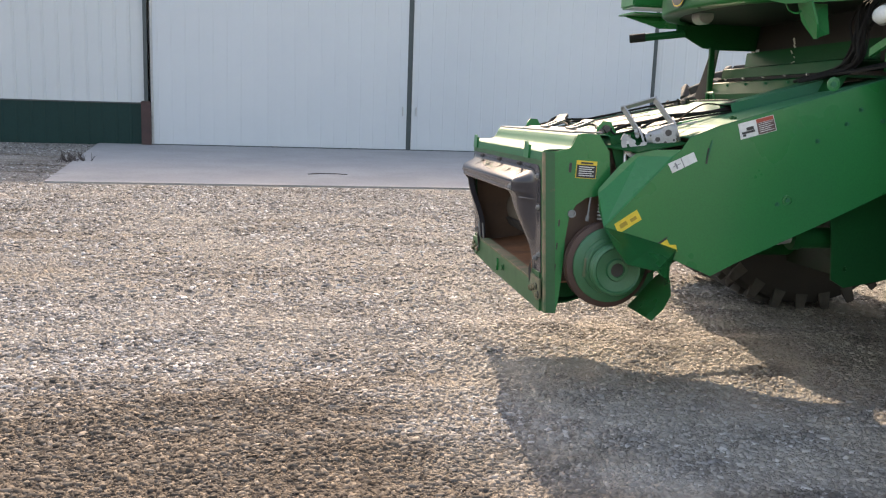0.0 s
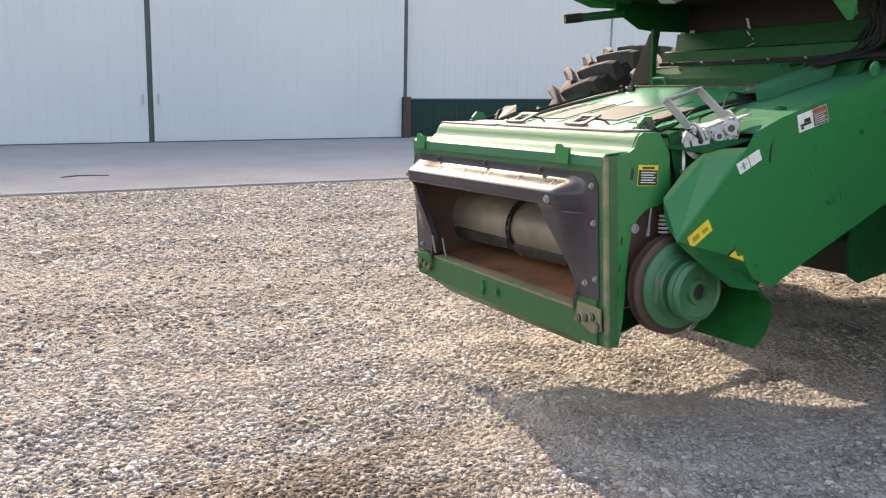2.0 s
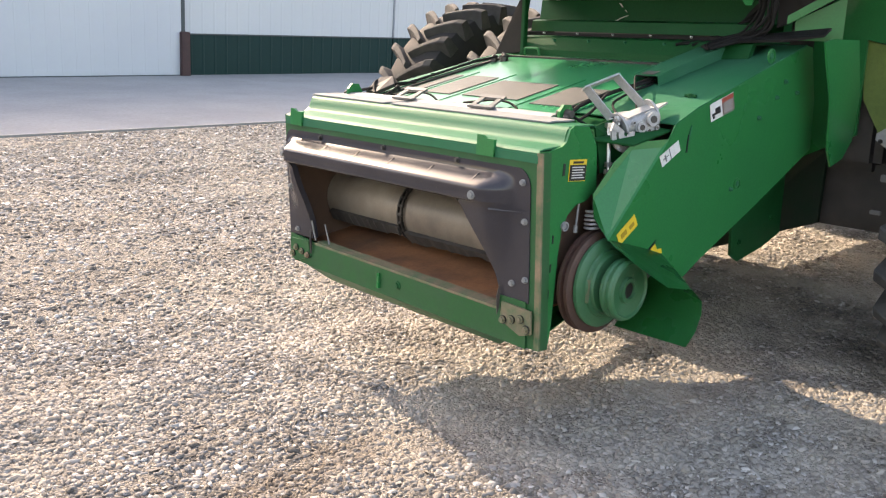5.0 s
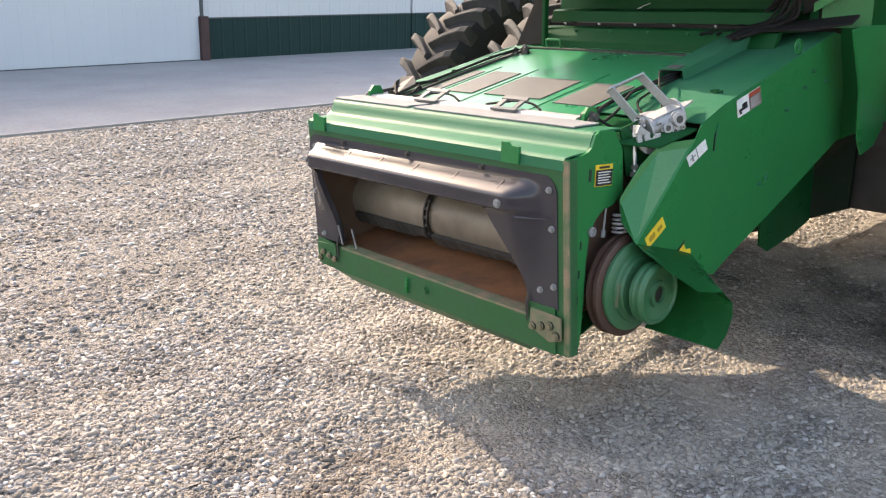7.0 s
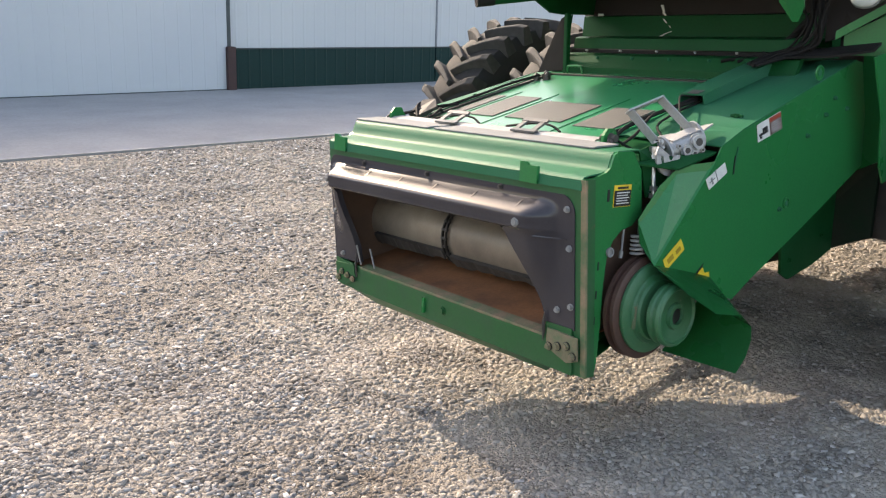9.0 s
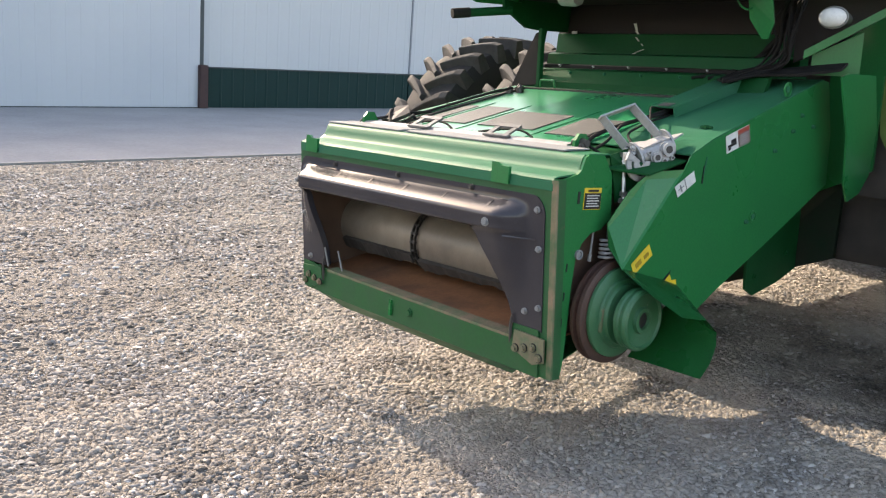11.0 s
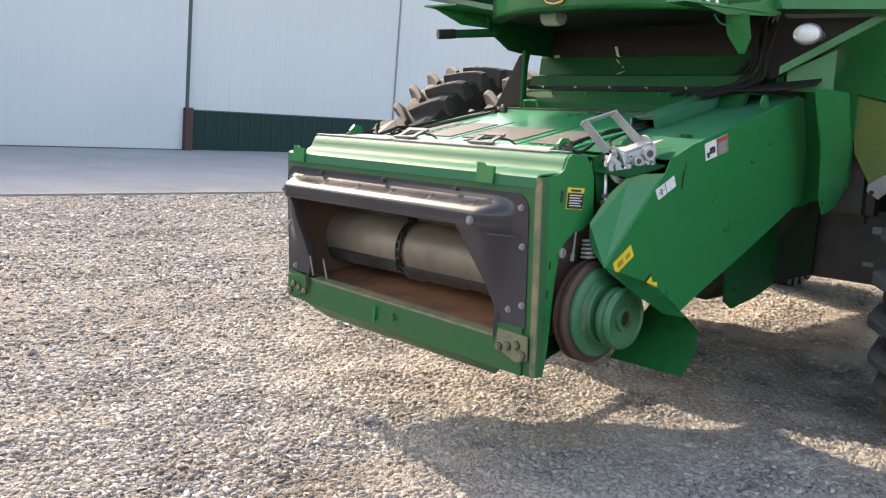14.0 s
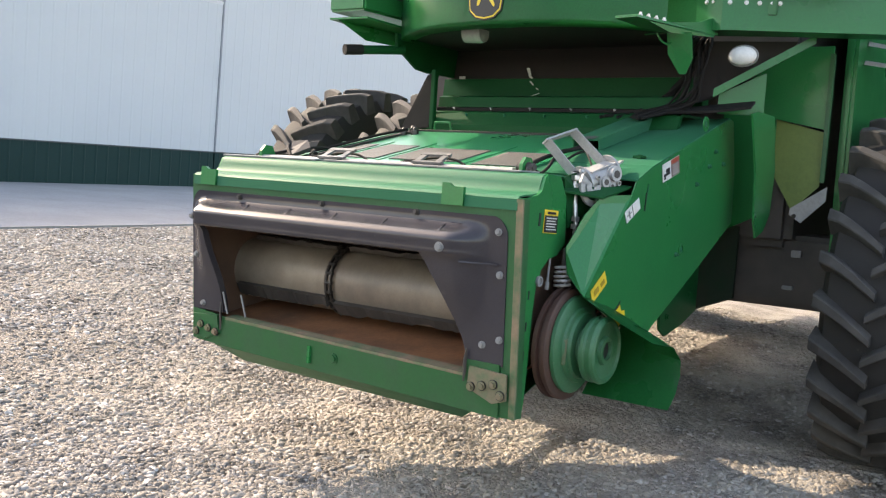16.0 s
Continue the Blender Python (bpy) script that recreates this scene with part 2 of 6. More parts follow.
    l.new(drift.outputs["Fac"], keep.inputs[0])
    both, all_ = n.new("ShaderNodeMath"), n.new("ShaderNodeMath")
    both.operation = all_.operation = "MULTIPLY"
    l.new(reach.outputs[0], both.inputs[0])
    l.new(across(1.0, 1.0, 2.6, 0.0), both.inputs[1])
    l.new(both.outputs[0], all_.inputs[0])
    l.new(keep.outputs[0], all_.inputs[1])
    x = n.new("ShaderNodeMix")
    x.data_type = "RGBA"
    l.new(all_.outputs[0], x.inputs[0])
    l.new(base, x.inputs[6])
    x.inputs[7].default_value = (0.46, 0.41, 0.345, 1)
    l.new(x.outputs[2], b.inputs["Base Color"])


add_chips(GROUND, 80.0)
add_lanes(GROUND)
WEED = mat("dry_weed", (0.07, 0.055, 0.05), 0.9, grain=60, bump=0.0)


# ---- building helpers ----
def shift_about(point, turn):
    return Matrix.Translation(point) @ turn @ Matrix.Translation(-Vector(point))


LEAN = shift_about((0, -0.85, 0.8), Matrix.Rotation(radians(-2.3), 4, "X"))          # sideways lean of the machine, set to fit the camera's view
RAISE = shift_about((1.745, 0, 1.621), Matrix.Rotation(radians(3.0), 4, "Y"))         # the feeder house is lifted on its pivot
BODY, FEED = Matrix.Translation((0, -0.06, 0.06)) @ LEAN, Matrix.Translation((0.03, 0, 0.012)) @ RAISE @ LEAN
STILL = Matrix.Identity(4)


def part(name, bm, material, parent=None, label="", at=STILL, smooth=False):
    """Links a bmesh as one mesh object, under a thing or a part."""
    bmesh.ops.recalc_face_normals(bm, faces=bm.faces)
    bm.transform(at)
    me = bpy.data.meshes.new(name)
    bm.to_mesh(me)
    bm.free()
    for m in material if isinstance(material, (list, tuple)) else [material]:
        me.materials.append(m)
    if smooth:
        for p in me.polygons:
            p.use_smooth = True
        me.set_sharp_from_angle(angle=radians(38))
    ob = new(name, me)
    ob.parent = parent
    return tagged(ob, label)


def thing(name, label, category, group="", base=(0, 0, 0)):
    ob = new(name)
    ob.empty_display_size = 0.2
    return tagged(ob, label, category, group)


def box(bm, a, b, bevel=0.0, m=None):
    """A box between two corners."""
    lo, hi = [min(p, q) for p, q in zip(a, b)], [max(p, q) for p, q in zip(a, b)]
    r = bmesh.ops.create_cube(bm, size=1.0)
    for v in r["verts"]:
        v.co = Vector([lo[i] + (v.co[i] + 0.5) * (hi[i] - lo[i]) for i in range(3)])
    if bevel:
        edges = list({e for v in r["verts"] for e in v.link_edges})
        out = bmesh.ops.bevel(bm, geom=edges, offset=bevel, segments=2, affect="EDGES")
        if m:
            bmesh.ops.transform(bm, matrix=m, verts=list({v for f in out["faces"] for v in f.verts}))
    elif m:
        bmesh.ops.transform(bm, matrix=m, verts=r["verts"])


def slab(bm, corners, thick):
    """A plate: a flat polygon thickened along its normal."""
    pts = [Vector(p) for p in corners]
    nrm = Vector((0, 0, 0))
    for i in range(len(pts)):
        p, q = pts[i], pts[(i + 1) % len(pts)]
        nrm += p.cross(q)
    nrm.normalize()
    top = [bm.verts.new(p + nrm * thick / 2) for p in pts]
    low = [bm.verts.new(p - nrm * thick / 2) for p in pts]
    bm.faces.new(top)
    bm.faces.new(low[::-1])
    for i in range(len(pts)):
        j = (i + 1) % len(pts)
        bm.faces.new((top[i], low[i], low[j], top[j]))


def side(bm, outline, y0, y1):
    """A plate in a lengthwise plane: an outline of (x, z), from y0 to y1."""
    a = [bm.verts.new((x, y0, z)) for x, z in outline]
    b = [bm.verts.new((x, y1, z)) for x, z in outline]
    bm.faces.new(a)
    bm.faces.new(b[::-1])
    for i in range(len(a)):
        j = (i + 1) % len(a)
        bm.faces.new((a[i], b[i], b[j], a[j]))


def sheet(bm, outline, y0, y1, thick=0.005, steps=1):
    """A bent sheet: an open outline of (x, z) drawn from y0 to y1, with thickness."""
    pts = [Vector((x, 0, z)) for x, z in outline]
    off = []
    for i, p in enumerate(pts):
        d = pts[min(i + 1, len(pts) - 1)] - pts[max(i - 1, 0)]
        off.append(Vector((-d.z, 0, d.x)).normalized() * thick)
    loop = [(p.x, p.z) for p in pts] + [((p - o).x, (p - o).z) for p, o in list(zip(pts, off))[::-1]]
    n = len(pts)
    rings = [[bm.verts.new((x, y0 + (y1 - y0) * k / steps, z)) for x, z in loop] for k in range(steps + 1)]
    for a, b in zip(rings, rings[1:]):
        for i in range(2 * n):
            j = (i + 1) % (2 * n)
            bm.faces.new((a[i], b[i], b[j], a[j]))
    for ring in (rings[0], rings[-1]):
        for i in range(n - 1):
            bm.faces.new((ring[i], ring[i + 1], ring[2 * n - 2 - i], ring[2 * n - 1 - i]))


def frame_to(a, b):
    """The matrix that lays the z axis from a to b."""
    a, b = Vector(a), Vector(b)
    return Matrix.Translation((a + b) / 2) @ (b - a).to_track_quat("Z", "Y").to_matrix().to_4x4()


def rod(bm, a, b, r, seg=12, r2=None):
    bmesh.ops.create_cone(bm, cap_ends=True, segments=seg, radius1=r, radius2=r if r2 is None else r2, depth=(Vector(b) - Vector(a)).length,
                          matrix=frame_to(a, b))


def turned(bm, profile, centre, seg=40):
    """A body of revolution about a crosswise axis: profile of (radius, y)."""
    rings = []
    for r, y in profile:
        rings.append([bm.verts.new((centre[0] + r * math.cos(2 * math.pi * k / seg), y, centre[1] + r * math.sin(2 * math.pi * k / seg))) for k in range(seg)])
    for a, b in zip(rings, rings[1:]):
        for k in range(seg):
            bm.faces.new((a[k], a[(k + 1) % seg], b[(k + 1) % seg], b[k]))
    bm.faces.new(rings[0])
    bm.faces.new(rings[-1][::-1])


def hose(bm, pts, r, seg=8, steps=6):
    """A round hose along a smooth line through points."""
    p = [Vector(q) for q in pts]
    line = []
    for i in range(len(p) - 1):
        a, b, c, d = p[max(i - 1, 0)], p[i], p[i + 1], p[min(i + 2, len(p) - 1)]
        for k in range(steps):
            t = k / steps
            line.append(0.5 * (2 * b + (c - a) * t + (2 * a - 5 * b + 4 * c - d) * t * t + (3 * b - a - 3 * c + d) * t ** 3))
    line.append(p[-1])
    rings = []
    for i, q in enumerate(line):
        d = (line[min(i + 1, len(line) - 1)] - line[max(i - 1, 0)]).normalized()
        u = d.orthogonal().normalized() if not rings else (last - d * last.dot(d)).normalized()
        last = u
        v = d.cross(u)
        rings.append([bm.verts.new(q + r * (u * math.cos(2 * math.pi * k / seg) + v * math.sin(2 * math.pi * k / seg))) for k in range(seg)])
    for a, b in zip(rings, rings[1:]):
        for k in range(seg):
            bm.faces.new((a[k], a[(k + 1) % seg], b[(k + 1) % seg], b[k]))
    bm.faces.new(rings[0])
    bm.faces.new(rings[-1][::-1])


def bolt(parent, at, way, r=0.012, m=BODY, material=None, label=""):
    """A hexagon bolt head with its washer."""
    bm = bmesh.new()
    at, way = Vector(at), Vector(way).normalized()
    rod(bm, at - way * 0.004, at + way * 0.003, r * 1.45, 14)
    rod(bm, at + way * 0.003, at + way * 0.012, r, 6)
    return part("bolt", bm, material or STEEL, parent, label, m)


def decal(parent, name, corners, material, m, lift, label=""):
    """A thin sticker on a panel; lift is the way it stands off."""
    bm = bmesh.new()
    slab(bm, [Vector(c) + Vector(lift) for c in corners], 0.0016)
    return part(name, bm, material, parent, label, m)


def between(quad, u, v):
    """A place in a quad: u along its first edge, v along its last."""
    a, b, c, d = [Vector(q) for q in quad]
    return (a * (1 - u) + b * u) * (1 - v) + (d * (1 - u) + c * u) * v


def patch(quad, u0, v0, u1, v1):
    return [between(quad, u0, v0), between(quad, u1, v0), between(quad, u1, v1), between(quad, u0, v1)]


# ---- ground, apron and shed ----
def relief(x, y):
    """The yard's gentle ruts along the lane, in metres; works on numbers and arrays."""
    near = 1 / (1 + np.exp((y - 6.5) * 1.5))
    r = 0.011 * np.sin(4.3 * y + 0.5 * x + 0.6 * np.sin(0.9 * x)) + 0.008 * np.sin(9.1 * y - 0.8 * x + 1.3 + 0.8 * np.sin(1.7 * x + 0.4)) + 0.006 * np.sin(2.3 * x + 1.9 * y)
    return r * near - 0.012


def make_ground():
    bm = bmesh.new()
    xs = [-1500, -300, -60, -20, -12] + [-9 + 0.12 * k for k in range(151)] + [12, 20, 60, 300, 1500]
    ys = [-1500, -300, -60, -14, -6] + [-3 + 0.12 * k for k in range(98)] + [10, 16, 24, 60, 300, 1500]
    grid = [[bm.verts.new((x, y, float(relief(x, y)) if -9 <= x <= 9 and -3 <= y <= 8.6 else -0.012)) for x in xs] for y in ys]
    for a, b in zip(grid, grid[1:]):
        for i in range(len(xs) - 1):
            bm.faces.new((a[i], a[i + 1], b[i + 1], b[i]))
    return tagged(part("ground", bm, GROUND, smooth=True), "pale crushed gravel yard with dusty brown patches", "ground", kind="structure")


make_ground()

bm = bmesh.new()
slab(bm, [(-4.72, 8.60, -0.04), (34, 8.60, -0.04), (34, 15.66, -0.04), (-5.3, 15.66, -0.04)], 0.11)
apron = tagged(part("apron", bm, CONCRETE), "grey concrete apron in front of the shed doors", "pavement", kind="structure")
bm = bmesh.new()
hose(bm, [(-0.95, 10.1, 0.017), (-0.75, 10.2, 0.02), (-0.5, 10.22, 0.018), (-0.3, 10.12, 0.017)], 0.012, 5, 4)
tagged(part("stick", bm, WEED), "thin dark stick lying on the concrete apron", "debris")

EAVE, TALL, WALL_Y = 4.50, 5.26, 15.61


def ribbed(bm, x0, x1, z0, z1, y, pitch, rise, width=0.03):
    """A ribbed steel sheet in the wall's plane, ribs towards -y."""
    line = [(x0, y)]
    x = x0 + pitch / 2
    while x < x1 - width * 2:
        line += [(x - width, y), (x - width * 0.45, y - rise), (x + width * 0.45, y - rise), (x + width, y)]
        x += pitch
    line.append((x1, y))
    low, top = [bm.verts.new((a, b, z0)) for a, b in line], [bm.verts.new((a, b, z1)) for a, b in line]
    for i in range(len(line) - 1):
        bm.faces.new((low[i], low[i + 1], top[i + 1], top[i]))
    back_l, back_t = [bm.verts.new((a, y + 0.06, z)) for a, z in ((x0, z0), (x1, z0))], [bm.verts.new((a, y + 0.06, z)) for a, z in ((x0, z1), (x1, z1))]
    bm.faces.new((back_l[1], back_l[0], back_t[0], back_t[1]))
    bm.faces.new((low[0], top[0], back_t[0], back_l[0]))
    bm.faces.new((low[-1], back_l[1], back_t[1], top[-1]))
    bm.faces.new(low[::-1] + back_l)
    bm.faces.new(top + back_t[::-1])


def make_shed():
    for x0, x1, name in ((-14.0, -4.31, "wall_front_1"), (7.16, 12.95, "wall_front_2"), (12.99, 30.0, "wall_front_3")):
        bm = bmesh.new()
        ribbed(bm, x0, x1, 0.90, TALL if x0 > 12 else EAVE, WALL_Y, 0.289, 0.014 if x0 < 0 else 0.004)
        w = tagged(part(name, bm, WALL_WHITE), "white ribbed steel shed wall", "wall", kind="structure")
        bm = bmesh.new()
        ribbed(bm, x0, x1, -0.02, 0.875, WALL_Y - 0.004, 0.289, 0.010)
        part("wainscot", bm, WAINSCOT, w, "dark green ribbed steel wainscot")
        bm = bmesh.new()
        box(bm, (x0, WALL_Y - 0.03, 0.874), (x1, WALL_Y + 0.01, 0.902))
        part("drip_trim", bm, TRIM_DARK, w, "dark metal drip trim")
    # the strip of wall over the sliding doors
    bm = bmesh.new()
    ribbed(bm, -4.31, 7.16, 4.30, EAVE, WALL_Y, 0.289, 0.016)
    tagged(part("wall_over_doors", bm, WALL_WHITE), "white ribbed steel wall above the sliding doors", "wall", kind="structure")
    for name, x0, x1 in (("door_1", -4.17, 1.335), ("door_2", 1.445, 7.03)):
        bm = bmesh.new()
        ribbed(bm, x0, x1, 0.035, 4.35, WALL_Y - 0.10, 0.289, 0.003, 0.016)
        d = tagged(part(name, bm, DOOR_WHITE), "closed white sliding shed door, rain streaked", "door", kind="structure")
        bm = bmesh.new()
        box(bm, (x0, WALL_Y - 0.112, 0.0), (x1, WALL_Y - 0.05, 0.034))
        part("bottom_rail", bm, TRIM_DARK, d, "dark bottom rail")
        bm = bmesh.new()
        box(bm, (x0, WALL_Y - 0.114, 0.036), (x0 + 0.05, WALL_Y - 0.098, 4.34))
        part("edge_trim", bm, GALV if name == "door_1" else WALL_WHITE, d)
        bm = bmesh.new()
        hx = x1 - 0.09 if name == "door_1" else x0 + 0.10
        box(bm, (hx - 0.012, WALL_Y - 0.15, 0.78), (hx + 0.012, WALL_Y - 0.107, 0.98), 0.004)
        part("door_handle", bm, GALV, d, "small metal handle")
    bm = bmesh.new()
    box(bm, (1.337, WALL_Y - 0.085, 0.0), (1.443, WALL_Y - 0.03, 4.30))
    tagged(part("door_meeting_strip", bm, TRIM_DARK), "dark strip where the shed doors meet", "trim", kind="structure")
    for name, x in (("door_post_1", -4.27), ("door_post_2", 7.09)):
        bm = bmesh.new()
        box(bm, (x - 0.10, WALL_Y - 0.20, -0.02), (x + 0.10, WALL_Y - 0.02, 0.94), 0.01)
        p = tagged(part(name, bm, POST_BROWN), "short brown wooden guide post beside the shed door", "post", kind="structure")
        bm = bmesh.new()
        box(bm, (x - 0.045, WALL_Y - 0.09, 0.942), (x + 0.035, WALL_Y - 0.003, 4.30))
        part("corner_trim", bm, TRIM_DARK, p, "dark vertical trim")
    bm = bmesh.new()
    box(bm, (12.95, WALL_Y - 0.030, 0.905), (12.99, WALL_Y + 0.03, TALL))
    tagged(part("wall_joint_trim", bm, TRIM_GREY), "thin vertical trim on the shed wall", "trim", kind="structure")
    for name, a, b in (("wall_side_1", (-14.0, 15.68, 0), (-13.85, 33, EAVE)), ("wall_side_2", (29.85, 15.68, 0), (30.0, 33, EAVE)), ("wall_gable", (13.0, 15.68, EAVE), (13.12, 24.4, TALL)), ("wall_back", (-14, 33, 0), (30, 33.15, EAVE))):
        bm = bmesh.new()
        box(bm, a, b)
        tagged(part(name, bm, WALL_WHITE), "white steel shed wall", "wall", kind="structure")
    bm = bmesh.new()
    slab(bm, [(-14.4, 15.60, EAVE + 0.03), (12.95, 15.60, EAVE + 0.03), (12.95, 24.4, EAVE + 1.7), (-14.4, 24.4, EAVE + 1.7)], 0.08)
    slab(bm, [(12.96, 15.60, TALL + 0.03), (30.4, 15.60, TALL + 0.03), (30.4, 24.4, TALL + 0.94), (12.96, 24.4, TALL + 0.94)], 0.08)
    slab(bm, [(-14.4, 24.4, EAVE + 1.7), (30.4, 24.4, EAVE + 1.7), (30.4, 33.4, EAVE + 0.03), (-14.4, 33.4, EAVE + 0.03)], 0.08)
    tagged(part("roof", bm, ROOF), "low-pitched pale steel shed roof", "roof", kind="structure")


make_shed()


# ---- the combine harvester ----
combine = thing("combine_harvester", "dusty green combine harvester with its header taken off", "combine")


def face_x(z):
    """Where the leaning front of the feeder house lies."""
    return (1.1 - z) * 0.1


def front_frame():
    bm = bmesh.new()
    def bar(y0, y1, z0, z1, depth=0.06, out=0.0):
        a = [(face_x(z) - out + d, y, z) for d in (0, depth) for y, z in ((y0, z0), (y1, z0), (y1, z1), (y0, z1))]
        v = [bm.verts.new(p) for p in a]
        for q in ((0, 1, 2, 3), (7, 6, 5, 4), (0, 4, 5, 1), (1, 5, 6, 2), (2, 6, 7, 3), (3, 7, 4, 0)):
            bm.faces.new([v[i] for i in q])
    bar(-0.92, -0.858, 0.405, 1.235)
    bar(0.845, 0.88, 0.452, 1.235)
    bar(-0.858, 0.845, 1.10, 1.235)
    f = part("front_frame", bm, GREEN_WORN, combine, "green steel front frame with chipped edges", FEED)
    bm = bmesh.new()
    bar(-0.926, -0.900, 0.408, 1.232, 0.012, 0.004)
    part("worn_edge", bm, WORN_EDGE, f, "rust-worn frame edge", FEED)
    # bottom lip, a folded plate with a worn top edge
    bm = bmesh.new()
    o = [(-0.70, 0.548), (0.655, 0.582), (0.843, 0.60), (0.843, 0.452), (0.60, 0.442), (0.30, 0.432), (-0.66, 0.408), (-0.857, 0.402), (-0.857, 0.607), (-0.712, 0.607)]
    side_pts = [(face_x(z) - 0.004, y, z) for y, z in o]
    slab(bm, side_pts, 0.012)
    lip = part("bottom_lip", bm, GREEN_WORN, combine, "green bottom lip plate", FEED)
    bm = bmesh.new()
    slab(bm, [(face_x(0.55) - 0.012, -0.70, 0.545), (face_x(0.575) - 0.012, 0.645, 0.575), (face_x(0.57) + 0.05, 0.645, 0.585), (face_x(0.55) + 0.05, -0.70, 0.555)], 0.012)
    part("worn_edge", bm, RUSTY_EDGE, lip, "bare worn lip edge", FEED)
    bm = bmesh.new()
    slab(bm, [(face_x(0.44) - 0.006, 0.72, 0.446), (face_x(0.41) - 0.006, -0.74, 0.408), (0.125, -0.66, 0.362), (0.125, 0.58, 0.384)], 0.008)
    part("lower_flange", bm, GREEN_WORN, lip, "", FEED)
    bm = bmesh.new()
    box(bm, (face_x(0.5) - 0.022, 0.10, 0.455), (face_x(0.5) - 0.008, 0.115, 0.53))
    part("weld_tab", bm, GREEN, lip, "", FEED)
    bolt(lip, (face_x(0.49) - 0.012, -0.03, 0.495), (-1, 0, -0.1), 0.016, FEED, GREEN_WORN)
    # corner plates with four bolts each
    for s in (-1, 1):
        y0 = -0.895 if s < 0 else 0.855
        bm = bmesh.new()
        o = [(y0, 0.475), (y0, 0.575), (y0 - s * 0.165, 0.585), (y0 - s * 0.175, 0.50), (y0 - s * 0.06, 0.455)]
        slab(bm, [(face_x(z) - 0.016, y, z) for y, z in o], 0.010)
        cp = part("corner_plate", bm, RUSTY_EDGE if s < 0 else GREEN_WORN, combine, "worn corner wear plate", FEED)
        for dy, z in ((0.155, 0.505), (0.105, 0.517), (0.055, 0.53), (0.022, 0.492)):
            bm = bmesh.new()
            c0 = Vector((face_x(z) - 0.020, y0 - s * dy, z))
            rod(bm, c0, c0 + Vector((-0.006, 0, -0.0006)), 0.0195, 16)
            washer = part("washer", bm, DECAL_BLACK, cp, "dark washer", FEED)
            bolt(cp, c0 + Vector((-0.006, 0, 0)), (-1, 0, -0.1), 0.0115, FEED, RUSTY_EDGE)
        # stop hook standing beside the lip
        bm = bmesh.new()
        slab(bm, [(face_x(0.56) - 0.02, y0 - s * 0.19, 0.52), (face_x(0.56) - 0.03, y0 - s * 0.19, 0.60), (face_x(0.6) - 0.02, y0 - s * 0.185, 0.65), (face_x(0.6) - 0.01, y0 - s * 0.185, 0.56)], 0.008)
        part("stop_hook", bm, DARK_STEEL, combine, "", FEED)


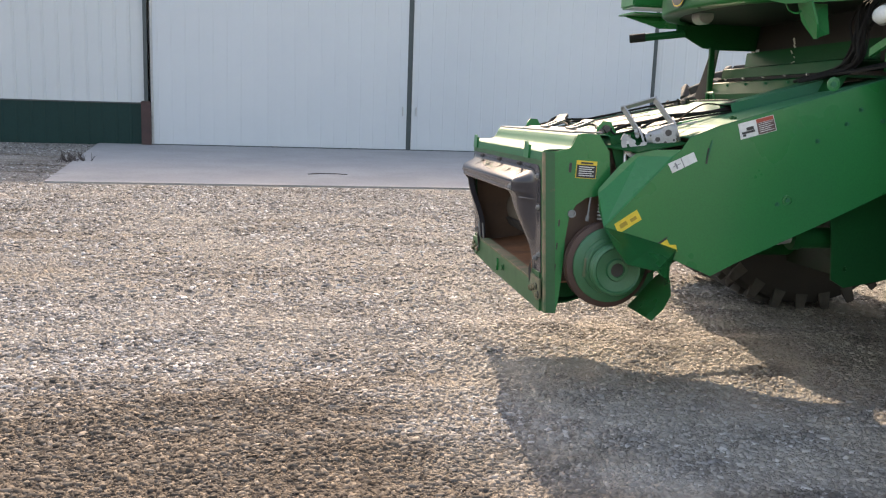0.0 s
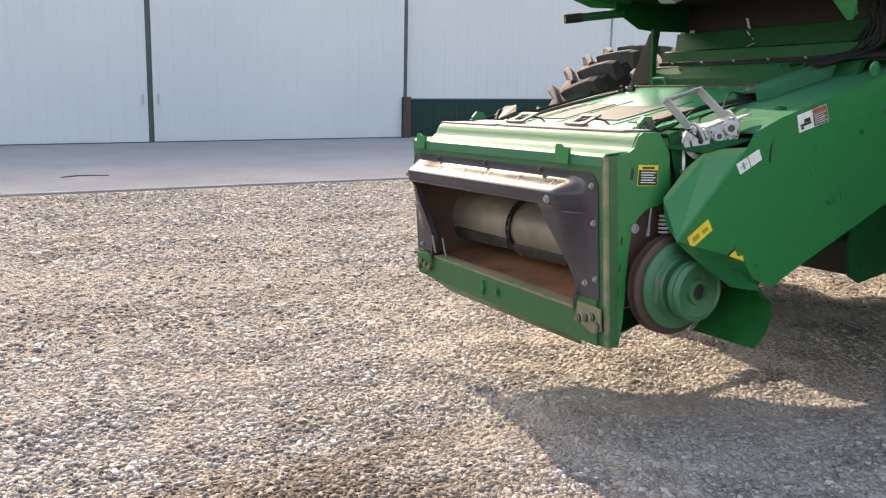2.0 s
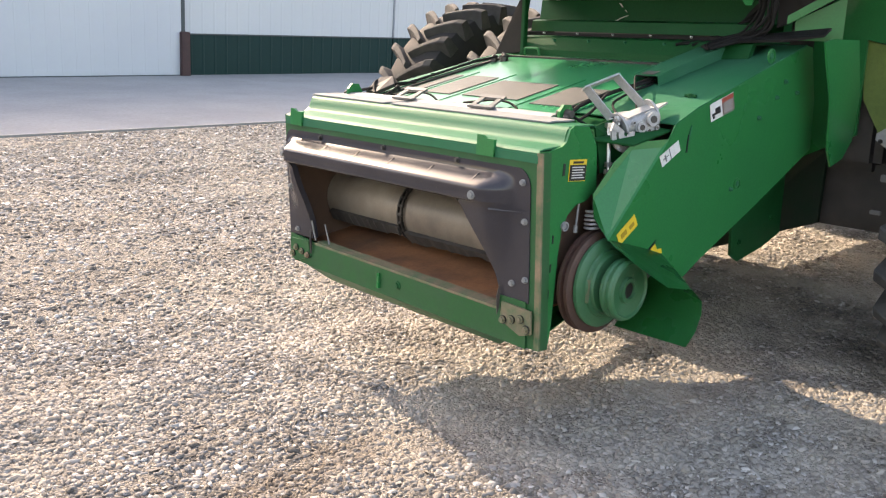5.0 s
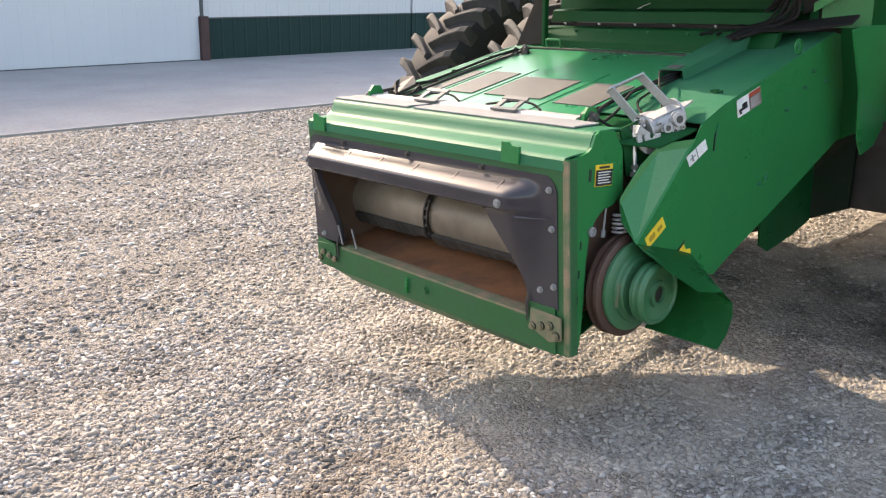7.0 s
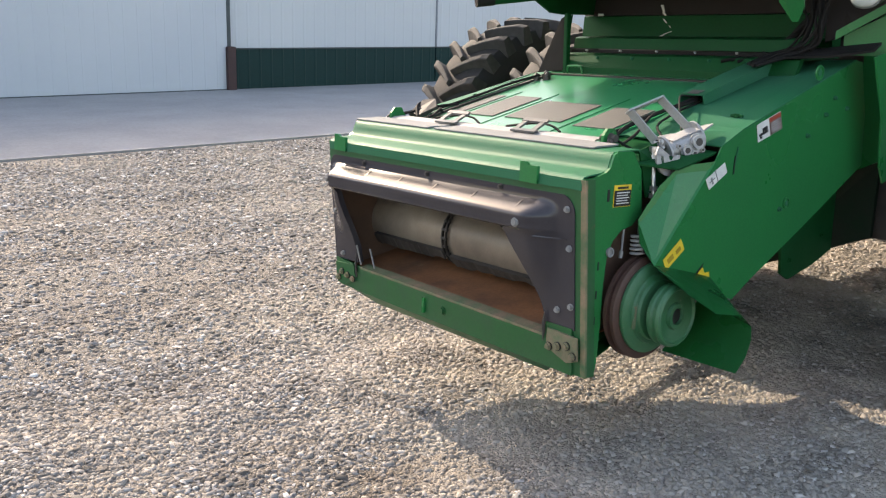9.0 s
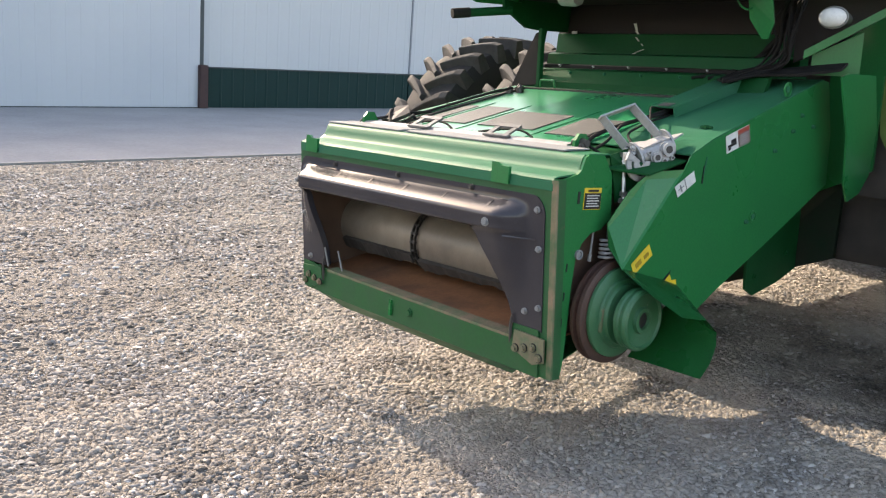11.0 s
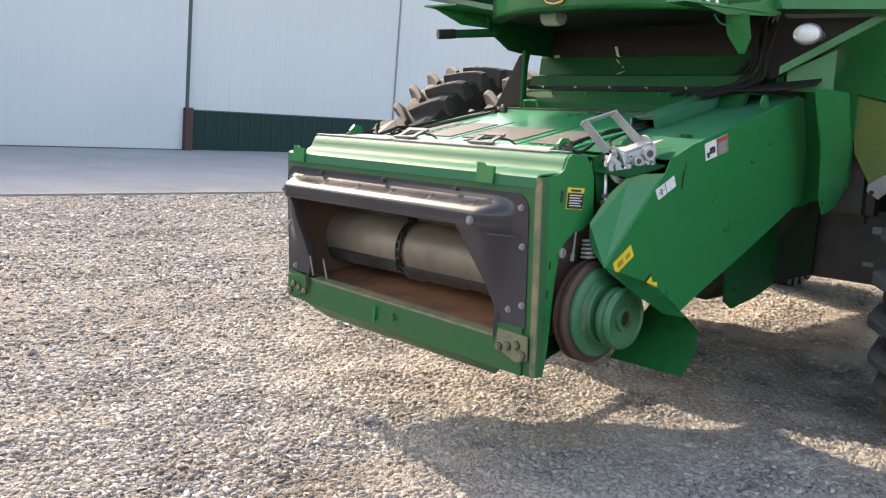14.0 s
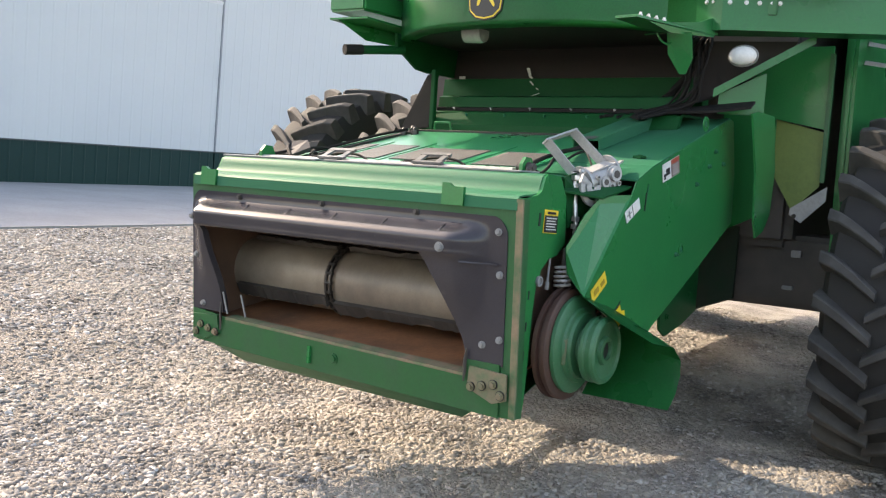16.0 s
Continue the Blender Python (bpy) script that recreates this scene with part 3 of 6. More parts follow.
def side_plates():
    arc = [(0.30, 1.03), (0.235, 1.015), (0.185, 0.975), (0.155, 0.91), (0.145, 0.80), (0.145, 0.62), (0.142, 0.52), (0.138, 0.46)]
    for s, y0, y1 in ((-1, -0.918, -0.904), (1, 0.868, 0.882)):
        bm = bmesh.new()
        side(bm, [(-0.012, 1.236), (0.045, 1.240), (0.112, 1.258), (0.136, 1.276), (0.156, 1.328), (0.178, 1.340), (0.275, 1.338), (0.335, 1.26), (0.36, 1.08)] + (arc + [(0.130, 0.415), (0.12, 0.408), (0.068, 0.408)] if s < 0 else arc[:6] + [(0.145, 0.47), (0.066, 0.455)]), y0, y1)
        p = part("frame_side_plate", bm, GREEN, combine, "green side plate with a rounded cut-out", FEED)
        if s < 0:
            q = [(0.165, y0, 1.205), (0.275, y0, 1.205), (0.275, y0, 1.115), (0.165, y0, 1.115)]
            st = decal(p, "warning_decal", q, DECAL_YELLOW, FEED, (0, -0.002, 0), "yellow and black warning sticker")
            decal(st, "print_panel", patch(q, 0.03, 0.24, 0.97, 0.97), DECAL_BLACK, FEED, (0, -0.0042, 0))
            for k in range(5):
                decal(st, "print_bar", patch(q, 0.14, 0.33 + 0.12 * k, 0.86 - 0.1 * (k % 2), 0.375 + 0.12 * k), DECAL_WHITE, FEED, (0, -0.0062, 0))
            decal(st, "print_bar", patch(q, 0.2, 0.08, 0.8, 0.18), DECAL_BLACK, FEED, (0, -0.0042, 0))
            bm = bmesh.new()
            box(bm, (0.128, y0 - 0.002, 1.14), (0.142, y0 + 0.001, 1.19))
            part("slot", bm, DECAL_BLACK, p, "", FEED)
            for x, z, yr in ((0.385, 1.145, -0.79), (0.365, 1.085, -0.79), (0.165, 0.93, y0)):
                bm = bmesh.new()
                turned(bm, [(0.020, yr - 0.001), (0.021, yr - 0.012), (0.014, yr - 0.013), (0.013, yr - 0.006)], (x, z), 18)
                part("pivot_ring", bm, SEAL_GREY, p, "zinc pivot bushing", FEED, True)
            for z in (0.86, 0.74, 0.63):
                bm = bmesh.new()
                box(bm, (0.10, y0 - 0.002, z), (0.108, y0 + 0.001, z + 0.035))
                part("slot", bm, DECAL_BLACK, p, "", FEED)
    # the crank arm and spring seen through the cut-out
    bm = bmesh.new()
    rod(bm, (0.255, -0.91, 0.90), (0.262, -0.91, 1.03), 0.005)
    rod(bm, (0.254, -0.91, 0.895), (0.256, -0.91, 0.925), 0.009)
    part("tension_rod", bm, SEAL_GREY, combine, "zinc tension rod", FEED)
    bm = bmesh.new()
    coil = [(0.335 + 0.031 * math.cos(a * 0.7), -0.935 + 0.031 * math.sin(a * 0.7), 0.905 + a * 0.0020) for a in range(0, 46)]
    hose(bm, coil, 0.0062, 6, 1)
    part("tension_spring", bm, GALV, combine, "coiled tension spring", FEED, True)
    bm = bmesh.new()
    rod(bm, (0.335, -0.935, 0.86), (0.335, -0.935, 1.06), 0.010)
    part("spring_rod", bm, DARK_STEEL, combine, "", FEED)
    # inner wall behind the cut-out, its shade put into a darker green
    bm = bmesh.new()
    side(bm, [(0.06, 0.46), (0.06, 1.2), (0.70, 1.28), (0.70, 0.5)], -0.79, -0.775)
    part("inner_wall", bm, GREEN_SHADED, combine, "", FEED)


def top_hood():
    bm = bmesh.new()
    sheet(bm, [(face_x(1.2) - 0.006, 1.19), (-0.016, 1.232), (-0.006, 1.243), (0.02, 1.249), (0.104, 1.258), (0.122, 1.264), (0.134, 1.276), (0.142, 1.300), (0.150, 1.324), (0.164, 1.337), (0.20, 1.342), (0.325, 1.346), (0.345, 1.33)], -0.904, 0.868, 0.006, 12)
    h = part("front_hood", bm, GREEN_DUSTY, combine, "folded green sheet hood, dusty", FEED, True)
    # hook tabs on the front edge
    for y in (0.76, -0.62):
        bm = bmesh.new()
        slab(bm, [(-0.02, y - 0.05, 1.19), (-0.02, y + 0.05, 1.19), (-0.02, y + 0.05, 1.275), (-0.02, y + 0.02, 1.275), (-0.02, y + 0.0, 1.262), (-0.02, y - 0.05, 1.262)], 0.014)
        slab(bm, [(-0.024, y - 0.05, 1.20), (-0.024, y + 0.05, 1.20), (0.03, y + 0.05, 1.20), (0.03, y - 0.05, 1.20)], 0.012)
        part("hook_tab", bm, GREEN, combine, "green hook tab", FEED)
    # grey rubber seals lying over the hood
    for y0, y1 in ((0.89, 0.285), (0.235, -0.79)):
        bm = bmesh.new()
        sheet(bm, [(0.168, 1.346), (0.185, 1.350), (0.22, 1.352), (0.285, 1.354), (0.33, 1.358)], y0, y1, 0.006, 10)
        part("rubber_seal", bm, SEAL_GREY, combine, "grey rubber seal strip", FEED, True)
    bm = bmesh.new()
    sheet(bm, [(0.325, 1.352), (0.345, 1.366), (0.40, 1.372), (0.43, 1.362)], -0.655, 0.845, 0.008, 8)
    part("seal_clamp_strip", bm, STRIP_PALE, combine, "pale metal clamp strip", FEED, True)
    # latch loops on the strip
    for y in (0.33, -0.225):
        bm = bmesh.new()
        for dy in (-0.056, 0.056):
            slab(bm, [(0.322, y + dy - 0.014, 1.364), (0.322, y + dy + 0.014, 1.364), (0.445, y + dy + 0.040, 1.416), (0.445, y + dy + 0.010, 1.416)], 0.010)
        slab(bm, [(0.418, y - 0.062, 1.406), (0.418, y + 0.100, 1.406), (0.448, y + 0.104, 1.419), (0.448, y - 0.050, 1.419)], 0.012)
        slab(bm, [(0.316, y - 0.080, 1.366), (0.316, y + 0.075, 1.366), (0.345, y + 0.075, 1.374), (0.345, y - 0.080, 1.374)], 0.010)
        part("latch_loop", bm, LATCH, combine, "weathered black rectangular latch loop", FEED)
        bm = bmesh.new()
        hose(bm, [(0.44, y - 0.13, 1.372), (0.455, y - 0.06, 1.395), (0.46, y + 0.04, 1.40), (0.45, y + 0.15, 1.385), (0.43, y + 0.22, 1.372)], 0.006, 6, 4)
        part("latch_strap", bm, RUBBER, combine, "black rubber strap", FEED, True)
    # end plates of the hinge bar
    for y, s in ((-0.70, -1), (0.80, 1)):
        bm = bmesh.new()
        side(bm, [(0.33, 1.34), (0.33, 1.385), (0.355, 1.415), (0.40, 1.415), (0.455, 1.33)], y - 0.008, y + 0.008)
        hp = part("hinge_plate", bm, GREEN, combine, "", FEED)
        bolt(hp, (0.375, y + s * 0.012, 1.375), (0, s, 0), 0.015, FEED, DARK_STEEL)
        bolt(hp, (0.345, y + s * 0.03, 1.36), (0, s, 0.2), 0.010, FEED, DARK_STEEL)
    bm = bmesh.new()
    rod(bm, (0.375, -0.74, 1.375), (0.375, -0.66, 1.375), 0.017)
    part("hinge_pin", bm, DARK_STEEL, combine, "", FEED)


def cover_z(x):
    return 1.411 + 0.272 * (x - 0.742)


def top_cover():
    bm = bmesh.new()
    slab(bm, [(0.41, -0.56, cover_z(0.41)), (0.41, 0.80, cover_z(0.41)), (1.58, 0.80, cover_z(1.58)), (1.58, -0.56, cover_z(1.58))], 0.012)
    c = part("top_cover", bm, GREEN_SUNLIT, combine, "dusty green top cover, its paint lightened to look sunlit", FEED)
    bm = bmesh.new()
    for y0, y1 in ((0.715, 0.735),):
        slab(bm, [(0.46, y0, cover_z(0.46) + 0.012), (0.46, y1, cover_z(0.46) + 0.012), (1.5, y1, cover_z(1.5) + 0.012), (1.5, y0, cover_z(1.5) + 0.012)], 0.012)
    part("cover_rim", bm, DARK_STEEL, c, "black edge seal", FEED)
    bm = bmesh.new()
    slab(bm, [(0.46, 0.742, cover_z(0.46) + 0.018), (0.46, 0.84, cover_z(0.46) + 0.010), (1.52, 0.84, cover_z(1.52) + 0.010), (1.52, 0.742, cover_z(1.52) + 0.018)], 0.008)
    part("cover_flange", bm, GREEN_DUSTY, c, "", FEED)
    # pressed ridges
    for y in (0.585, 0.30, -0.20):
        bm = bmesh.new()
        x0, x1 = 0.50, 1.12
        slab(bm, [(x0, y - 0.007, cover_z(x0) + 0.007), (x0, y + 0.007, cover_z(x0) + 0.007), (x1, y + 0.007, cover_z(x1) + 0.007), (x1, y - 0.007, cover_z(x1) + 0.007)], 0.006)
        part("pressed_rib", bm, GREEN_SUNLIT, c, "", FEED)
    for y0, y1, x0, x1 in ((0.61, 0.685, 0.66, 1.02), (0.34, 0.54, 0.66, 1.03), (-0.14, 0.255, 0.67, 0.98), (-0.49, -0.25, 0.64, 0.96)):
        bm = bmesh.new()
        slab(bm, [(x0, y0, cover_z(x0) + 0.008), (x0, y1, cover_z(x0) + 0.008), (x1, y1, cover_z(x1) + 0.008), (x1, y0, cover_z(x1) + 0.008)], 0.006)
        part("grip_pad", bm, GRIP_PAD, c, "brown-grey anti-slip pad", FEED)
    # rear seam, lifting handle and latches
    bm = bmesh.new()
    slab(bm, [(1.50, -0.56, cover_z(1.5) + 0.010), (1.50, 0.80, cover_z(1.5) + 0.010), (1.515, 0.80, cover_z(1.515) + 0.010), (1.515, -0.56, cover_z(1.515) + 0.010)], 0.012)
    part("rear_seam", bm, DARK_STEEL, c, "", FEED)
    bm = bmesh.new()
    z = cover_z(1.54)
    hose(bm, [(1.54, 0.50, z), (1.53, 0.505, z + 0.045), (1.53, 0.52, z + 0.055), (1.53, 0.60, z + 0.055), (1.53, 0.615, z + 0.045), (1.54, 0.62, z)], 0.007, 8, 4)
    part("lift_handle", bm, GREEN, c, "green wire handle", FEED, True)
    for x, y in ((1.40, 0.66), (1.43, 0.70), (1.37, 0.72)):
        bm = bmesh.new()
        z = cover_z(x)
        rod(bm, (x, y, z), (x, y, z + 0.03), 0.024, 12)
        rod(bm, (x, y, z + 0.03), (x + 0.01, y, z + 0.045), 0.014, 6)
        part("hydraulic_fitting", bm, CHAIN, c, "dusty hydraulic coupling", FEED, True)
    for x, y in ((0.62, 0.80), (0.95, 0.80), (1.25, 0.80)):
        bolt(c, (x, y, cover_z(x) + 0.018), (-0.26, 0, 1), 0.011, FEED, GREEN_SHADED)
    for pts, r in (([(0.44, 0.70, 1.37), (0.50, 0.78, 1.42), (0.56, 0.80, 1.44), (0.62, 0.74, 1.42), (0.58, 0.66, 1.40)], 0.010),
                   ([(0.40, 0.82, 1.37), (0.48, 0.76, 1.40), (0.60, 0.70, 1.43), (0.74, 0.71, 1.44)], 0.007),
                   ([(0.42, 0.55, 1.385), (0.52, 0.62, 1.41), (0.60, 0.70, 1.42)], 0.006)):
        bm = bmesh.new()
        hose(bm, pts, r, 6, 5)
        part("cable", bm, RUBBER, c, "black cable", FEED, True)
    bm = bmesh.new()
    slab(bm, [(0.46, 0.70, 1.375), (0.46, 0.80, 1.375), (0.56, 0.80, 1.45), (0.60, 0.74, 1.46), (0.56, 0.68, 1.42)], 0.02)
    part("strap_buckle", bm, DARK_STEEL, c, "black strap buckle", FEED)
    # strap and cable along the left edge
    bm = bmesh.new()
    hose(bm, [(0.42, 0.86, 1.37), (0.52, 0.79, 1.40), (0.66, 0.755, 1.42), (0.90, 0.745, 1.485), (1.2, 0.742, 1.57), (1.38, 0.70, 1.62)], 0.008, 6, 5)
    part("cable", bm, RUBBER, c, "black cable", FEED, True)


def side_panel():
    """The large right-hand shield with its folded front, and an unseen left-hand one."""
    for s, yo, yi in ((-1, -1.05, -1.035), (1, 1.02, 1.005)):
        bm = bmesh.new()
        # left shield is assumed; its foot is cut high to let sun through
        foot = [(1.985, 1.24), (1.47, 0.965), (1.02, 0.735), (0.90, 0.665), (0.70, 0.735), (0.30, 0.882)] if s < 0 else [(1.985, 1.46), (1.47, 1.22), (1.02, 1.03), (0.70, 0.94), (0.345, 0.94)]
        crown = [(0.665, 1.30), (0.70, 1.36), (0.86, 1.435), (1.80, 1.765), (1.86, 1.76), (1.955, 1.50)] if s < 0 else [(0.665, 1.30), (0.70, 1.36), (0.86, 1.42), (1.58, 1.615), (1.80, 1.66), (1.955, 1.50)]
        side(bm, crown + foot, yo, yo + 0.006 * -s)
        p = part("side_shield", bm, GREEN, combine, "large green side shield", FEED)
        bm = bmesh.new()
        slab(bm, [(0.665, yo, 1.30), (0.30 if s < 0 else 0.345, yo, 0.882 if s < 0 else 0.94)] + ([(0.290, -0.975, 0.965), (0.278, -0.965, 1.065), (0.375, -0.985, 1.20), (0.47, -1.005, 1.282)] if s < 0 else [(0.175, yi, 0.995), (0.16, yi, 1.08), (0.30, yi, 1.215), (0.43, yi, 1.285)]), 0.006)
        part("folded_front", bm, GREEN, p, "", FEED)
        # top skin from the shield to the cover
        e = -0.56 if s < 0 else 0.845
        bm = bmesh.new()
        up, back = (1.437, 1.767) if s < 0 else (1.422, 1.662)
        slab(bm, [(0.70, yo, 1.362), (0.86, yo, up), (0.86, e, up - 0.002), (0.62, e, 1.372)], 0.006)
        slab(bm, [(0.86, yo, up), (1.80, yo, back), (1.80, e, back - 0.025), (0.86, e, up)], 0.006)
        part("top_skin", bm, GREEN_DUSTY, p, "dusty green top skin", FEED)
        if s > 0:
            continue
        bm = bmesh.new()
        side(bm, [(1.70, 1.735), (1.78, 1.752), (2.07, 1.75), (2.16, 1.47), (2.13, 1.24), (2.04, 1.15), (1.915, 1.115), (1.86, 1.20), (1.83, 1.45), (1.76, 1.60)], yo - 0.095, yo - 0.085)
        part("rear_shield", bm, GREEN, combine, "green rear shield plate", BODY)
        # decals
        lift = (0, -0.003, 0)
        q = [(0.351, yo, 0.903), (0.462, yo, 0.984), (0.494, yo, 0.936), (0.380, yo, 0.856)]
        d = decal(p, "caution_decal", q, DECAL_YELLOW, FEED, lift, "plain yellow caution sticker")
        decal(d, "print_mark", patch(q, 0.15, 0.3, 0.45, 0.7), mat("decal_shade", (0.45, 0.28, 0.02), 0.5), FEED, (0, -0.005, 0))
        decal(d, "print_mark", patch(q, 0.6, 0.4, 0.85, 0.7), mat("decal_shade_2", (0.40, 0.25, 0.02), 0.5), FEED, (0, -0.005, 0))
        q = [(0.575, yo, 0.792), (0.640, yo, 0.843), (0.658, yo, 0.816), (0.692, yo, 0.818), (0.702, yo, 0.786), (0.645, yo, 0.752)]
        decal(p, "caution_decal", q, DECAL_YELLOW, FEED, lift, "torn yellow caution sticker")
        q = [(0.560, yo, 0.784), (0.565, yo, 0.800), (0.645, yo, 0.860), (0.638, yo, 0.845)]
        decal(p, "decal_residue", q, DECAL_BLACK, FEED, lift)
        q = [(0.60, yo, 1.225), (0.73, yo, 1.295), (0.755, yo, 1.25), (0.63, yo, 1.18)]
        d = decal(p, "instruction_decal", q, DECAL_WHITE, FEED, lift, "white two-part instruction sticker")
        for u0, u1 in ((0.47, 0.50),):
            decal(d, "print_bar", patch(q, u0, 0, u1, 1), SEAL_GREY, FEED, (0, -0.005, 0))
        decal(d, "print_bar", patch(q, 0.1, 0.45, 0.4, 0.52), SEAL_GREY, FEED, (0, -0.005, 0))
        decal(d, "print_bar", patch(q, 0.2, 0.2, 0.26, 0.8), SEAL_GREY, FEED, (0, -0.0065, 0))
        q = [(0.95, yo, 1.452), (1.135, yo, 1.515), (1.165, yo, 1.437), (0.975, yo, 1.375)]
        d = decal(p, "warning_decal", q, DECAL_WHITE, FEED, lift, "white and red warning sticker")
        decal(d, "print_panel", patch(q, 0.5, 0.02, 0.98, 0.26), DECAL_RED, FEED, (0, -0.005, 0))
        decal(d, "print_panel", patch(q, 0.5, 0.28, 0.98, 0.97), mat("decal_brown", (0.10, 0.05, 0.04), 0.5), FEED, (0, -0.005, 0))
        for k in range(5):
            decal(d, "print_bar", patch(q, 0.54, 0.34 + 0.12 * k, 0.94 - 0.08 * (k % 2), 0.375 + 0.12 * k), DECAL_WHITE, FEED, (0, -0.0065, 0))
        decal(d, "print_mark", patch(q, 0.06, 0.58, 0.42, 0.72), DECAL_BLACK, FEED, (0, -0.005, 0))
        decal(d, "print_mark", patch(q, 0.20, 0.35, 0.40, 0.56), DECAL_BLACK, FEED, (0, -0.0052, 0))
        decal(d, "print_mark", patch(q, 0.08, 0.74, 0.16, 0.88), DECAL_BLACK, FEED, (0, -0.0052, 0))
        # holes, slots and fasteners
        for x, z, r in ((1.275, 1.085, 0.028), (1.445, 1.695, 0.036)):
            bm = bmesh.new()
            turned(bm, [(r, yo + 0.0), (r, yo - 0.006), (r * 0.78, yo - 0.007), (r * 0.76, yo - 0.002)], (x, z), 20)
            part("latch_ring", bm, GREEN, p, "", FEED, True)
            bm = bmesh.new()
            turned(bm, [(r * 0.45, yo), (r * 0.42, yo - 0.006)], (x, z), 10)
            part("latch_bolt", bm, GREEN_DUSTY, p, "", FEED)
        for x, z in ((1.22, 1.06), (1.55, 1.50), (1.62, 1.58), (1.75, 1.53), (1.40, 1.40), (2.05, 1.25)):
            bolt(p, (x, yo - 0.004 - (0.092 if x > 2 else 0), z), (0, -1, 0), 0.008, FEED, GREEN_DUSTY)
        for k, (x, z) in enumerate(((0.80, 1.29), (0.805, 1.33))):
            bm = bmesh.new()
            slab(bm, [(x, yo - 0.003, z - 0.05), (x + 0.010, yo - 0.003, z - 0.05), (x + 0.012 + 0.01 * k, yo - 0.003, z + 0.03), (x + 0.004 + 0.01 * k, yo - 0.003, z + 0.03)], 0.002)
            part("slot", bm, GREEN_DUSTY if k else DECAL_BLACK, p, "", FEED)
        for x, z in ((0.46, 1.075), (0.50, 1.10), (0.53, 1.12), (0.48, 1.05)):
            bolt(p, (x, -1.02 + (x - 0.5) * 0.03, z), (-0.5, -1, 0.3), 0.007, FEED, GALV)
        bm = bmesh.new()
        rod(bm, (0.98, -0.93, 1.475), (0.98, -0.93, 1.495), 0.014, 6)
        rod(bm, (0.98, -0.96, 1.485), (0.98, -0.90, 1.485), 0.007, 6)
        part("wing_nut", bm, GREEN_SHADED, p, "", FEED)
        # the square duct that carries hoses
        bm = bmesh.new()
        a, b = Vector((1.10, -0.60, 1.525)), Vector((1.60, -0.645, 1.695))
        w = Vector((0, 0.068, 0))
        u = Vector((-0.014, 0, 0.040))
        slab(bm, [a + w + u, a - w + u, b - w + u, b + w + u], 0.006)
        slab(bm, [a + w - u, a + w + u, b + w + u, b + w - u], 0.006)
        slab(bm, [a - w - u, a - w + u, b - w + u, b - w - u], 0.006)
        hd = part("hose_duct", bm, GREEN_DUSTY, combine, "open-ended green hose duct", FEED)
        q = [a + w * 0.4 + u * 1.08, a - w * 0.6 + u * 1.08, (a * 0.9 + b * 0.1) - w * 0.6 + u * 1.08, (a * 0.9 + b * 0.1) + w * 0.4 + u * 1.08]
        decal(hd, "duct_pad", q, GRIP_PAD, FEED, (0, 0, 0.003))


